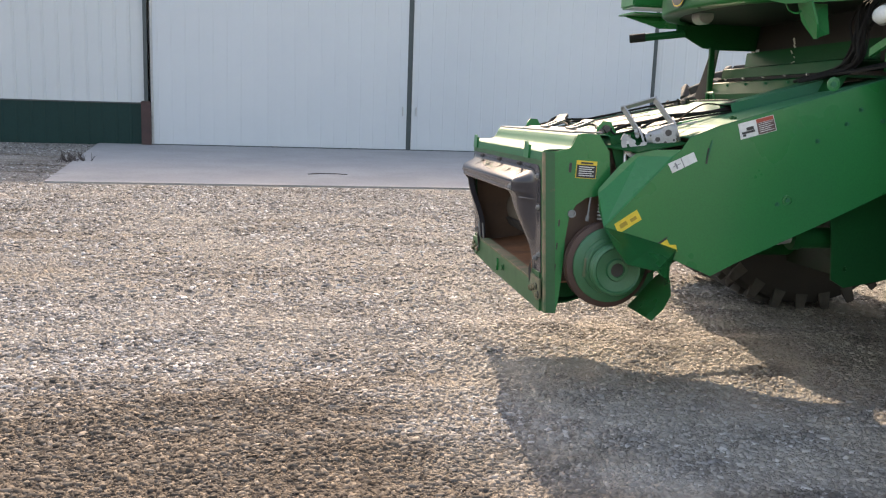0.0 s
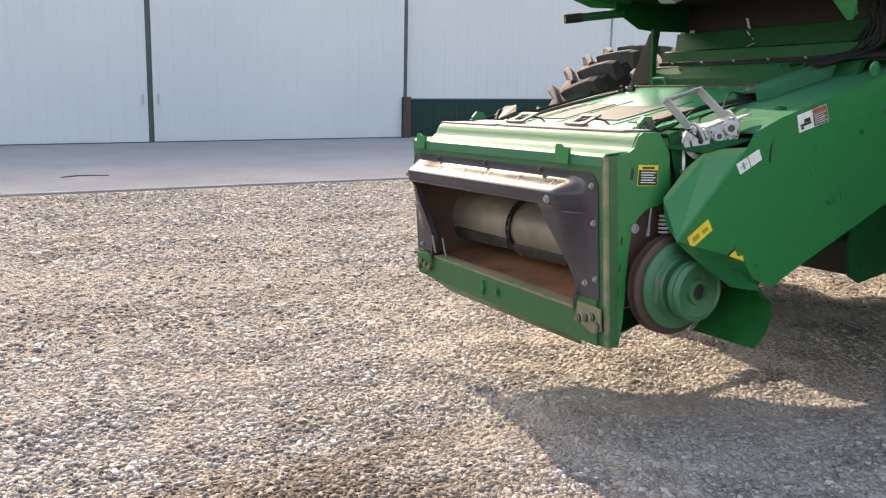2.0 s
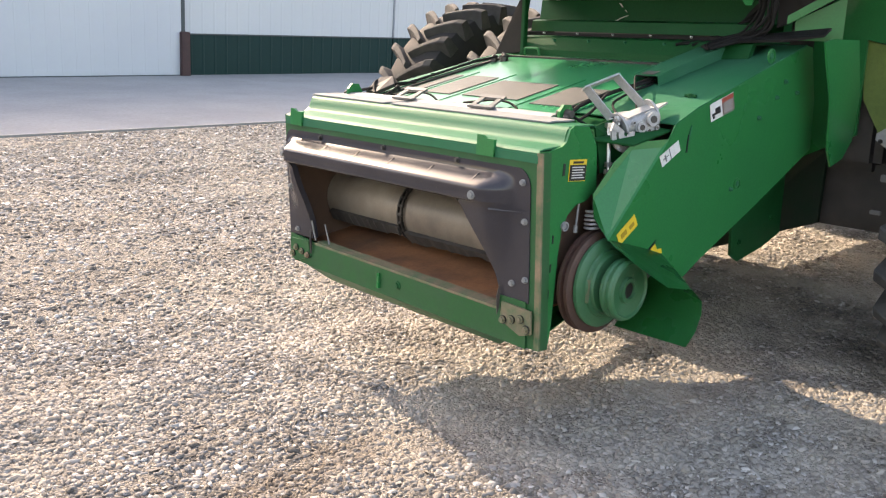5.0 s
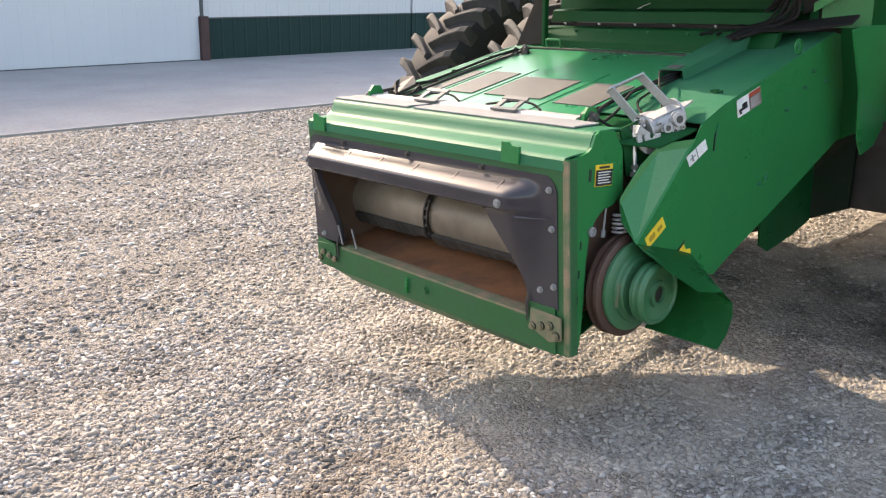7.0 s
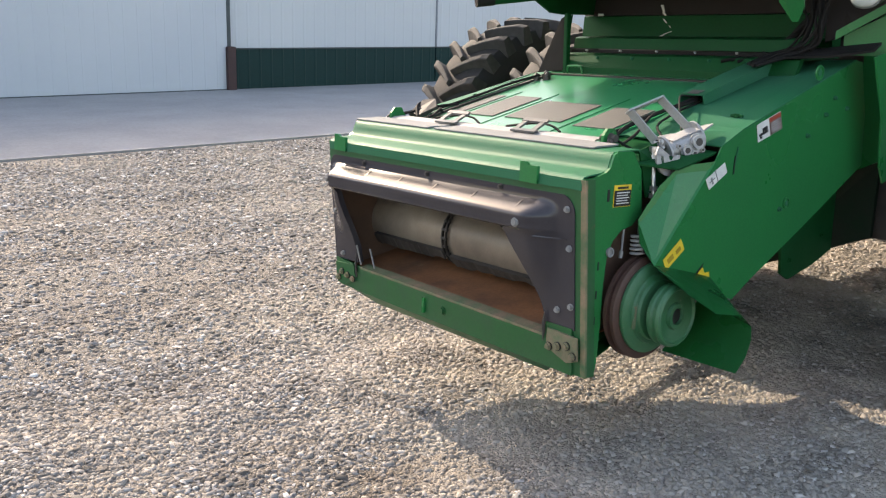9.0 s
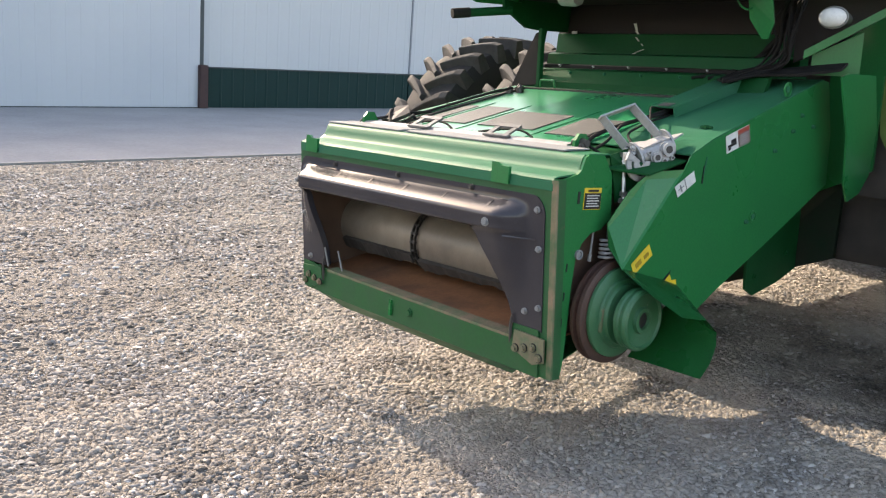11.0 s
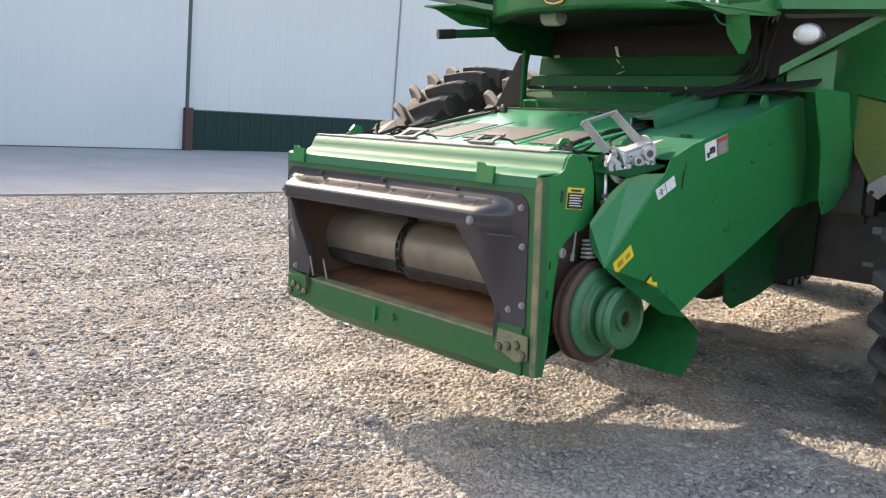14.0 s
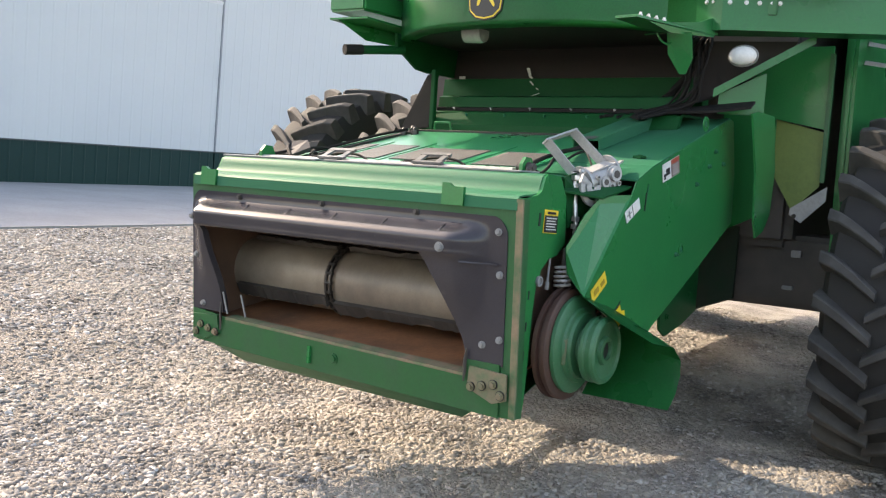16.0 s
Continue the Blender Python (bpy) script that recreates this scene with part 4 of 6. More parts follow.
def drive():
    """Pulley, disc and guard on the right-hand end of the drum shaft."""
    bm = bmesh.new()
    turned(bm, [(0.214, -0.925), (0.222, -0.93), (0.222, -0.945), (0.206, -0.95), (0.206, -0.962), (0.222, -0.966), (0.222, -0.982), (0.21, -0.988), (0.06, -0.988)], (0.365, 0.685), 56)
    w = part("drive_wheel", bm, BROWN_PULLEY, combine, "rust-brown drive wheel on the drum shaft", FEED, True)
    bm = bmesh.new()
    turned(bm, [(0.188, -0.986), (0.193, -0.992), (0.193, -1.006), (0.176, -1.016), (0.150, -1.020), (0.146, -1.030), (0.132, -1.034), (0.128, -1.046), (0.118, -1.048)], (0.367, 0.687), 48)
    part("pulley_disc", bm, HUB_DUST, w, "green pulley disc", FEED, True)
    bm = bmesh.new()
    turned(bm, [(0.085, -1.03), (0.085, -1.072), (0.120, -1.076), (0.128, -1.082), (0.130, -1.098), (0.124, -1.106), (0.128, -1.114), (0.132, -1.128), (0.127, -1.140), (0.116, -1.145), (0.108, -1.136), (0.058, -1.128), (0.053, -1.142), (0.036, -1.143), (0.034, -1.128), (0.012, -1.127)], (0.362, 0.682), 44)
    part("hub", bm, HUB_DUST, w, "dusty green hub", FEED, True)
    bm = bmesh.new()
    turned(bm, [(0.040, -1.128), (0.040, -1.1295), (0.034, -1.1295), (0.004, -1.1292)], (0.362, 0.682), 18)
    part("shaft_hole", bm, DECAL_BLACK, w, "", FEED)
    bm = bmesh.new()
    box(bm, (0.222, -1.034, 0.62), (0.234, -1.018, 0.72), 0.003)
    part("key_plate", bm, RUSTY_EDGE, w, "", FEED)
    # guard: sloping flange, then a curved apron behind the hub
    prof = [(0.300, 0.886), (0.45, 0.854), (0.60, 0.820), (0.70, 0.793), (0.66, 0.70), (0.59, 0.62), (0.54, 0.54), (0.49, 0.475)]
    edge = [(0.302, -1.075, 0.866), (0.315, -1.21, 0.798), (0.335, -1.335, 0.742), (0.47, -1.365, 0.722), (0.545, -1.37, 0.668), (0.555, -1.37, 0.61), (0.525, -1.37, 0.54), (0.472, -1.365, 0.480)]
    inner = [-1.055, -1.055, -1.055, -1.055, -1.04, -1.02, -1.0, -0.99]
    for name, a, b, label in (("guard_flange", 0, 4, "flat green flange over the drive hub"), ("drum_guard", 3, 8, "curved green guard behind the drive hub")):
        bm = bmesh.new()
        rows_ = [[bm.verts.new(Vector((x, yo, z)).lerp(Vector(e), k / 3)) for k in range(4)] for (x, z), yo, e in list(zip(prof, inner, edge))[a:b]]
        for p, q in zip(rows_, rows_[1:]):
            for k in range(3):
                bm.faces.new((p[k], p[k + 1], q[k + 1], q[k]))
        bmesh.ops.solidify(bm, geom=list(bm.faces), thickness=0.006)
        part(name, bm, GREEN, combine, label, FEED, a > 0)
    # left-hand end: shaft stub and guard
    bm = bmesh.new()
    turned(bm, [(0.05, 0.89), (0.05, 0.93), (0.035, 0.932), (0.035, 0.95)], (0.43, 0.80), 24)
    part("shaft_stub", bm, DARK_STEEL, combine, "", FEED, True)
    bm = bmesh.new()
    side(bm, [(0.12, 1.05), (0.40, 1.25), (0.66, 1.30), (0.345, 0.82), (0.18, 0.88)], 0.985, 0.995)
    part("left_guard", bm, GREEN, combine, "", FEED)


def mouth():
    """The drum, floor and walls inside the opening."""
    bm = bmesh.new()
    turned(bm, [(0.03, -0.80), (0.145, -0.79), (0.15, -0.78), (0.15, 0.17), (0.135, 0.175), (0.135, 0.235), (0.15, 0.24), (0.15, 0.84), (0.03, 0.85)], (0.40, 0.80), 48)
    d = part("drum", bm, DRUM_STEEL, combine, "grey steel feeder drum, polished and dusty", FEED, True)
    bm = bmesh.new()
    for k in range(11):
        a = math.radians(95 + k * 16)
        for s in (-0.012, 0.012):
            p = Vector((0.40 + 0.158 * math.cos(a), 0.205 + s, 0.80 + 0.158 * math.sin(a)))
            t = Vector((-math.sin(a), 0, math.cos(a))) * 0.02
            slab(bm, [p - t + Vector((0, -0.004, 0)), p - t + Vector((0, 0.004, 0)), p + t + Vector((0, 0.004, 0)), p + t + Vector((0, -0.004, 0))], 0.014)
        p = Vector((0.40 + 0.158 * math.cos(a + 0.14), 0.205, 0.80 + 0.158 * math.sin(a + 0.14)))
        rod(bm, p + Vector((0, -0.02, 0)), p + Vector((0, 0.02, 0)), 0.008, 8)
    part("feeder_chain", bm, CHAIN, d, "dark steel roller chain over the drum", FEED)
    # conveyor slats with torn, uneven edges
    rng = random.Random(17)
    for y0, y1, a, drop in ((0.17, -0.55, 108, 0.016), (0.80, 0.22, 214, 0.040), (0.18, -0.60, 222, 0.048), (0.78, 0.24, 112, 0.012)):
        bm = bmesh.new()
        r = math.radians(a)
        n = 22
        rows_ = []
        for i in range(n + 1):
            y = y0 + (y1 - y0) * i / n
            out = 0.172 + rng.uniform(-0.004, 0.006)
            low = drop * (0.75 + 0.35 * math.sin(3.1 * i / n + a) + rng.uniform(-0.25, 0.25)) / 0.16
            w = 0.020 / 0.16
            rows_.append([bm.verts.new((0.40 + q * math.cos(r + d), y, 0.80 + q * math.sin(r + d))) for q, d in ((0.152, -w), (out, -w), (out + 0.004, low), (0.156, low))])
        for p, q in zip(rows_, rows_[1:]):
            for i in range(4):
                bm.faces.new((p[i], p[(i + 1) % 4], q[(i + 1) % 4], q[i]))
        bm.faces.new(rows_[0])
        bm.faces.new(rows_[-1][::-1])
        part("slat", bm, DARK_STEEL, d, "dark conveyor slat with a torn rubber edge", FEED)
    bm = bmesh.new()
    sheet(bm, [(face_x(0.56) + 0.02, 0.552), (0.25, 0.575), (0.60, 0.65), (1.75, 1.27)], -0.86, 0.84, 0.006, 4)
    part("feeder_floor", bm, RUST_FLOOR, combine, "rusty brown feeder floor", FEED)
    bm = bmesh.new()
    side(bm, [(0.066, 0.545), (0.004, 1.19), (0.4, 1.30), (1.70, 1.64), (1.75, 1.25), (0.6, 0.60)], -0.848, -0.842)
    side(bm, [(0.066, 0.545), (0.004, 1.19), (0.4, 1.30), (1.70, 1.64), (1.75, 1.25), (0.6, 0.60)], 0.835, 0.841)
    slab(bm, [(1.0, -0.84, 0.83), (1.0, 0.835, 0.83), (1.0, 0.835, 1.45), (1.0, -0.84, 1.45)], 0.006)
    slab(bm, [(0.06, -0.84, 1.19), (0.06, 0.835, 1.19), (1.0, 0.835, 1.42), (1.0, -0.84, 1.42)], 0.006)
    part("tunnel_lining", bm, LINING, combine, "dark rusty tunnel lining", FEED)
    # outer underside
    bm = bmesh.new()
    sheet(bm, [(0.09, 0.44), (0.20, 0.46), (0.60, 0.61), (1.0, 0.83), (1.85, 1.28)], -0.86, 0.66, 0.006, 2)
    part("feeder_underside", bm, GREEN_SHADED, combine, "", FEED)
    for y in (0.62, 0.50):
        bm = bmesh.new()
        rod(bm, (0.03, y, 0.60), (0.02, y + 0.03, 0.70), 0.005, 6)
        part("retractable_finger", bm, SEAL_GREY, combine, "thin steel finger", FEED)


def smooth_step(a, b, x):
    t = min(1, max(0, (x - a) / (b - a)))
    return t * t * (3 - 2 * t)


def shroud():
    """The moulded black surround of the opening, swollen along its top."""
    bm = bmesh.new()
    grid = {}

    def swell(y, z):
        crest = [(0.985, 0.072), (1.0, 0.089), (1.004, 0.095), (1.009, 0.0985), (1.014, 0.0995), (1.019, 0.0985), (1.026, 0.0978), (1.045, 0.101), (1.06, 0.1005), (1.066, 0.098), (1.072, 0.093), (1.082, 0.081), (1.113, 0.026), (1.125, 0.009), (1.14, 0.005), (1.165, 0.004)]
        if z >= crest[0][0]:
            for (a, p), (b, q) in zip(crest, crest[1:]):
                if z <= b:
                    h = p + (q - p) * (z - a) / (b - a)
                    break
            else:
                h = 0.004
        else:
            h = 0.075 * smooth_step(0.66, 0.985, z)
            if y > 0:
                h *= 0.9
        h *= smooth_step(-0.80, -0.66, y) * (1 - 0.95 * smooth_step(0.75, 0.865, y))
        return h + 0.005

    def point(y, z):
        k = (round(y, 5), round(z, 5))
        if k not in grid:
            grid[k] = bm.verts.new((face_x(z) - swell(y, z), y, z))
        return grid[k]

    def rows(left, right, zs, n):
        for z0, z1 in zip(zs, zs[1:]):
            for i in range(n):
                u, v = i / n, (i + 1) / n
                q = [(left(z0) * (1 - u) + right(z0) * u, z0), (left(z0) * (1 - v) + right(z0) * v, z0), (left(z1) * (1 - v) + right(z1) * v, z1), (left(z1) * (1 - u) + right(z1) * u, z1)]
                try:
                    bm.faces.new([point(*p) for p in q])
                except ValueError:
                    pass

    def out_r(z):
        return -0.868 + 0.075 * (1 - math.sqrt(max(0, 1 - ((z - 1.085) / 0.08) ** 2))) if z > 1.085 else -0.868

    def out_l(z):
        return 0.872 - 0.06 * (1 - math.sqrt(max(0, 1 - ((z - 1.095) / 0.07) ** 2))) if z > 1.095 else 0.872

    def in_r(z):
        t = (z - 0.60) / 0.40
        return -0.705 + 0.150 * t - 0.03 * math.sin(math.pi * t) + 0.03 * smooth_step(0.0, 0.55, t)

    def in_l(z):
        t = (z - 0.60) / 0.40
        return 0.665 + 0.07 * t

    low = [0.60 + 0.025 * k for k in range(17)]
    rows(out_l, in_l, low, 10)
    rows(in_r, out_r, low, 14)
    zs = [1.0, 1.004, 1.009, 1.014, 1.019, 1.026, 1.035, 1.045, 1.053, 1.06, 1.066, 1.072, 1.077, 1.082, 1.09, 1.098, 1.105, 1.113, 1.125, 1.14, 1.15, 1.158, 1.163]
    n_l, n_m, n_r = 10, 40, 14
    rows(out_l, lambda z: in_l(1.0), zs, n_l)
    rows(lambda z: in_l(1.0), lambda z: in_r(1.0), zs, n_m)
    rows(lambda z: in_r(1.0), out_r, zs, n_r)
    bmesh.ops.remove_doubles(bm, verts=list(bm.verts), dist=0.0005)
    rim = [e for e in bm.edges if len(e.link_faces) == 1]
    ext = bmesh.ops.extrude_edge_only(bm, edges=rim)
    for v in [g for g in ext["geom"] if isinstance(g, bmesh.types.BMVert)]:
        v.co.x += 0.035
    s = part("mouth_surround", bm, BLACK_PLASTIC, combine, "moulded black plastic surround, scuffed and dusty", FEED, True)
    for y in (0.47, 0.21, -0.05, -0.32, -0.60):
        bm = bmesh.new()
        a, b = face_x(1.082) - 0.084, face_x(1.113) - 0.027
        slab(bm, [(a, y, 1.078), (b, y, 1.109), (b - 0.004, y, 1.117), (a + 0.004, y, 1.086)], 0.007)
        part("moulded_fin", bm, BLACK_PLASTIC, s, "", FEED)
    for y, z in ((-0.83, 1.105), (-0.842, 0.945), (-0.85, 0.70), (-0.775, 0.672), (0.80, 0.63), (0.78, 1.04), (0.55, 1.147), (0.05, 1.150), (-0.45, 1.152), (0.835, 0.86)):
        bolt(s, (face_x(z) - swell(y, z) - 0.003, y, z), (-1, 0, 0), 0.0100 if z < 1.14 else 0.009, FEED, SEAL_GREY if z < 1.14 else DARK_STEEL)
    bolt(s, (face_x(1.03) - swell(-0.63, 1.03) - 0.002, -0.63, 1.03), (-1, -0.1, 0), 0.0135, FEED, SEAL_GREY)
    # pressed groove on the wide lobe
    bm = bmesh.new()
    slab(bm, [(face_x(0.985) - 0.012 - swell(y, 0.985), y, 0.985) for y in (-0.70, -0.835)] + [(face_x(0.978) - 0.012 - swell(y, 0.978), y, 0.978) for y in (-0.835, -0.70)], 0.003)
    part("pressed_line", bm, BLACK_PLASTIC, s, "", FEED)


def latch_gear():
    """The pale locking lever and coupler block on the right-hand shoulder."""
    hub1, hub2 = Vector((0.525, -0.875, 1.335)), Vector((0.675, -0.93, 1.40))
    c1, c2 = Vector((0.447, -0.744, 1.493)), Vector((0.600, -0.782, 1.551))
    bm = bmesh.new()
    def flat(a, b, wide, thick, up):
        d = (b - a).normalized()
        s = d.cross(Vector(up)).normalized() * wide / 2
        slab(bm, [a - s, a + s, b + s, b - s], thick)
    flat(hub1, c1, 0.040, 0.008, (1, 0.1, 0.3))
    flat(hub2, c2, 0.040, 0.008, (1, 0.1, 0.3))
    flat(c1 - (c2 - c1) * 0.08, c2 + (c2 - c1) * 0.08, 0.036, 0.008, (0.1, 0.6, 1))
    lever = part("locking_lever", bm, GALV, combine, "pale grey U-shaped locking lever", FEED)
    ax = (hub2 - hub1).normalized()
    for h, r in ((hub1 + Vector((-0.006, -0.012, 0)), 0.066), (hub2, 0.066)):
        bm = bmesh.new()
        rod(bm, h - ax * 0.005, h + ax * 0.005, r, 28)
        plate = part("cam_plate", bm, GALV, lever, "round cam plate", FEED)
    bm = bmesh.new()
    m = Matrix.Translation(hub1 - ax * 0.012)
    u = Vector((0, 0, 1)).cross(ax).normalized()
    v = ax.cross(u)
    ring = [hub1 - ax * 0.012 + (u * math.cos(math.radians(a)) + v * math.sin(math.radians(a))) * r for r, rng in ((0.052, range(20, 161, 20)), (0.036, range(160, 19, -20))) for a in rng]
    slab(bm, ring, 0.003)
    part("cam_slot", bm, DECAL_BLACK, lever, "", FEED)
    # cast coupler between the plates
    bm = bmesh.new()
    mid = (hub1 + hub2) / 2 + Vector((0.0, -0.035, -0.01))
    t = Matrix.Translation(mid) @ ax.to_track_quat("X", "Z").to_matrix().to_4x4()
    box(bm, (-0.068, -0.034, -0.044), (0.070, 0.036, 0.034), 0.016, t)
    rod(bm, t @ Vector((-0.080, 0.0, 0.012)), t @ Vector((0.084, 0.0, 0.012)), 0.034, 20)
    rod(bm, t @ Vector((-0.060, -0.012, -0.036)), t @ Vector((0.050, -0.012, -0.036)), 0.024, 16)
    block = part("coupler_block", bm, GALV, combine, "pale cast coupler block with round ports", FEED)
    for du, dv, r, out in ((0.034, 0.010, 0.029, 0.056), (-0.026, -0.006, 0.022, 0.050), (0.006, -0.034, 0.015, 0.046), (0.050, -0.034, 0.010, 0.044), (-0.054, 0.024, 0.009, 0.042)):
        bm = bmesh.new()
        p, q = t @ Vector((du, -0.026, dv)), t @ Vector((du, -out, dv))
        rod(bm, p, q, r, 20)
        rod(bm, t @ Vector((du, -0.030, dv)), t @ Vector((du, -0.038, dv)), r * 1.25, 20)
        port = part("port", bm, GALV, block, "", FEED)
        bm = bmesh.new()
        rod(bm, q, t @ Vector((du, -out - 0.0015, dv)), r * 0.58, 14)
        part("port_bore", bm, DARK_STEEL, block, "", FEED)
    bm = bmesh.new()
    slab(bm, [t @ Vector(p) for p in ((-0.065, -0.02, 0.046), (0.075, -0.02, 0.046), (0.075, 0.05, 0.052), (-0.065, 0.05, 0.052))], 0.006)
    part("block_lid", bm, GALV, block, "", FEED)
    # ears of the lever over the block
    for h, lean_ in ((hub1 + Vector((0.02, -0.01, 0.045)), -0.2), (hub2 + Vector((0.03, -0.02, 0.03)), 0.3)):
        bm = bmesh.new()
        o = [h + Vector((0.075 * math.cos(a), 0.060 * math.sin(a) * 0.9, 0.022 * math.cos(a + lean_))) for a in (0.1, 0.7, 1.3, 1.9, 2.5, 3.1, 3.7)]
        slab(bm, o, 0.008)
        part("cam_ear", bm, GALV, lever, "", FEED)
    # slotted quadrant below the near hub
    hk = Vector((0.462, -0.955, 1.318))
    bm = bmesh.new()
    def quad_at(r, a):
        a = math.radians(a)
        return hk + Vector((1.25 * r * math.cos(a), -0.012 - 0.25 * r * math.cos(a), 1.25 * r * math.sin(a)))
    slab(bm, [quad_at(0.066, a) for a in range(170, 331, 20)] + [quad_at(0.046, a) for a in range(330, 169, -20)], 0.010)
    slab(bm, [quad_at(0.036, a) for a in range(150, 371, 20)] + [quad_at(0.012, a) for a in range(370, 149, -20)], 0.010)
    slab(bm, [quad_at(0.068, 150), quad_at(0.070, 175), quad_at(0.030, 178), quad_at(0.030, 150)], 0.010)
    slab(bm, [quad_at(0.068, 325), quad_at(0.066, 345), quad_at(0.030, 350), quad_at(0.030, 322)], 0.010)
    part("lock_quadrant", bm, GALV, combine, "pale slotted quadrant plate", FEED)
    for du, dz in ((-0.045, 0.075), (-0.06, 0.045), (-0.03, 0.095), (-0.055, 0.10)):
        bolt(block, hub1 + Vector((du, -0.03, dz - 0.06)), (-0.4, -1, 0.2), 0.007, FEED, GALV)
    bm = bmesh.new()
    rod(bm, (0.425, -0.90, 1.335), (0.42, -0.93, 1.13), 0.010, 10)
    rod(bm, (0.425, -0.90, 1.32), (0.424, -0.905, 1.285), 0.018, 10)
    a = part("adjusting_rod", bm, STEEL, combine, "threaded adjusting rod with lock nuts", FEED)
    for z, r in ((1.15, 0.022), (1.18, 0.018), (1.345, 0.022), (1.125, 0.014)):
        bm = bmesh.new()
        rod(bm, (0.422, -0.925 + (z - 1.15) * 0.12, z - 0.010), (0.422, -0.925 + (z - 1.15) * 0.12, z + 0.010), r, 6)
        part("lock_nut", bm, STEEL, a, "", FEED)
    bm = bmesh.new()
    slab(bm, [(0.33, -0.90, 1.34), (0.40, -0.90, 1.36), (0.56, -0.86, 1.38), (0.64, -0.88, 1.33), (0.60, -0.93, 1.20), (0.40, -0.90, 1.14)], 0.008)
    # darker green stands in for the shade below the lever
    part("shoulder_plate", bm, GREEN_SHADED, combine, "", FEED)
    bm = bmesh.new()
    slab(bm, [(0.30, -0.90, 1.285), (0.34, -0.62, 1.318), (0.66, -0.55, 1.365), (0.70, -1.03, 1.335), (0.45, -1.02, 1.27)], 0.008)
    part("shoulder_deck", bm, GREEN_SHADED, combine, "", FEED)
    # loose leads round the gear
    for k, pts in enumerate((
            [(0.40, -0.70, 1.36), (0.50, -0.66, 1.40), (0.62, -0.63, 1.43), (0.78, -0.62, 1.47), (0.98, -0.60, 1.51), (1.16, -0.60, 1.56)],
            [(0.42, -0.74, 1.35), (0.56, -0.70, 1.39), (0.72, -0.66, 1.47), (0.90, -0.64, 1.50), (1.14, -0.61, 1.54)],
            [(0.66, -0.88, 1.36), (0.74, -0.80, 1.45), (0.86, -0.70, 1.52), (0.98, -0.62, 1.56), (1.15, -0.58, 1.55)],
            [(0.60, -0.84, 1.36), (0.68, -0.72, 1.42), (0.82, -0.67, 1.46), (1.0, -0.63, 1.50), (1.15, -0.62, 1.53)],
            [(0.45, -0.80, 1.32), (0.40, -0.72, 1.37), (0.46, -0.66, 1.40), (0.60, -0.62, 1.41)])):
        bm = bmesh.new()
        hose(bm, pts, (0.010, 0.007, 0.0045, 0.006, 0.006)[k], 7, 5)
        part("lead", bm, RUBBER, combine, "black hydraulic or electric lead", FEED, True)


front_frame()
side_plates()
top_hood()
top_cover()
side_panel()
drive()
mouth()
shroud()
latch_gear()


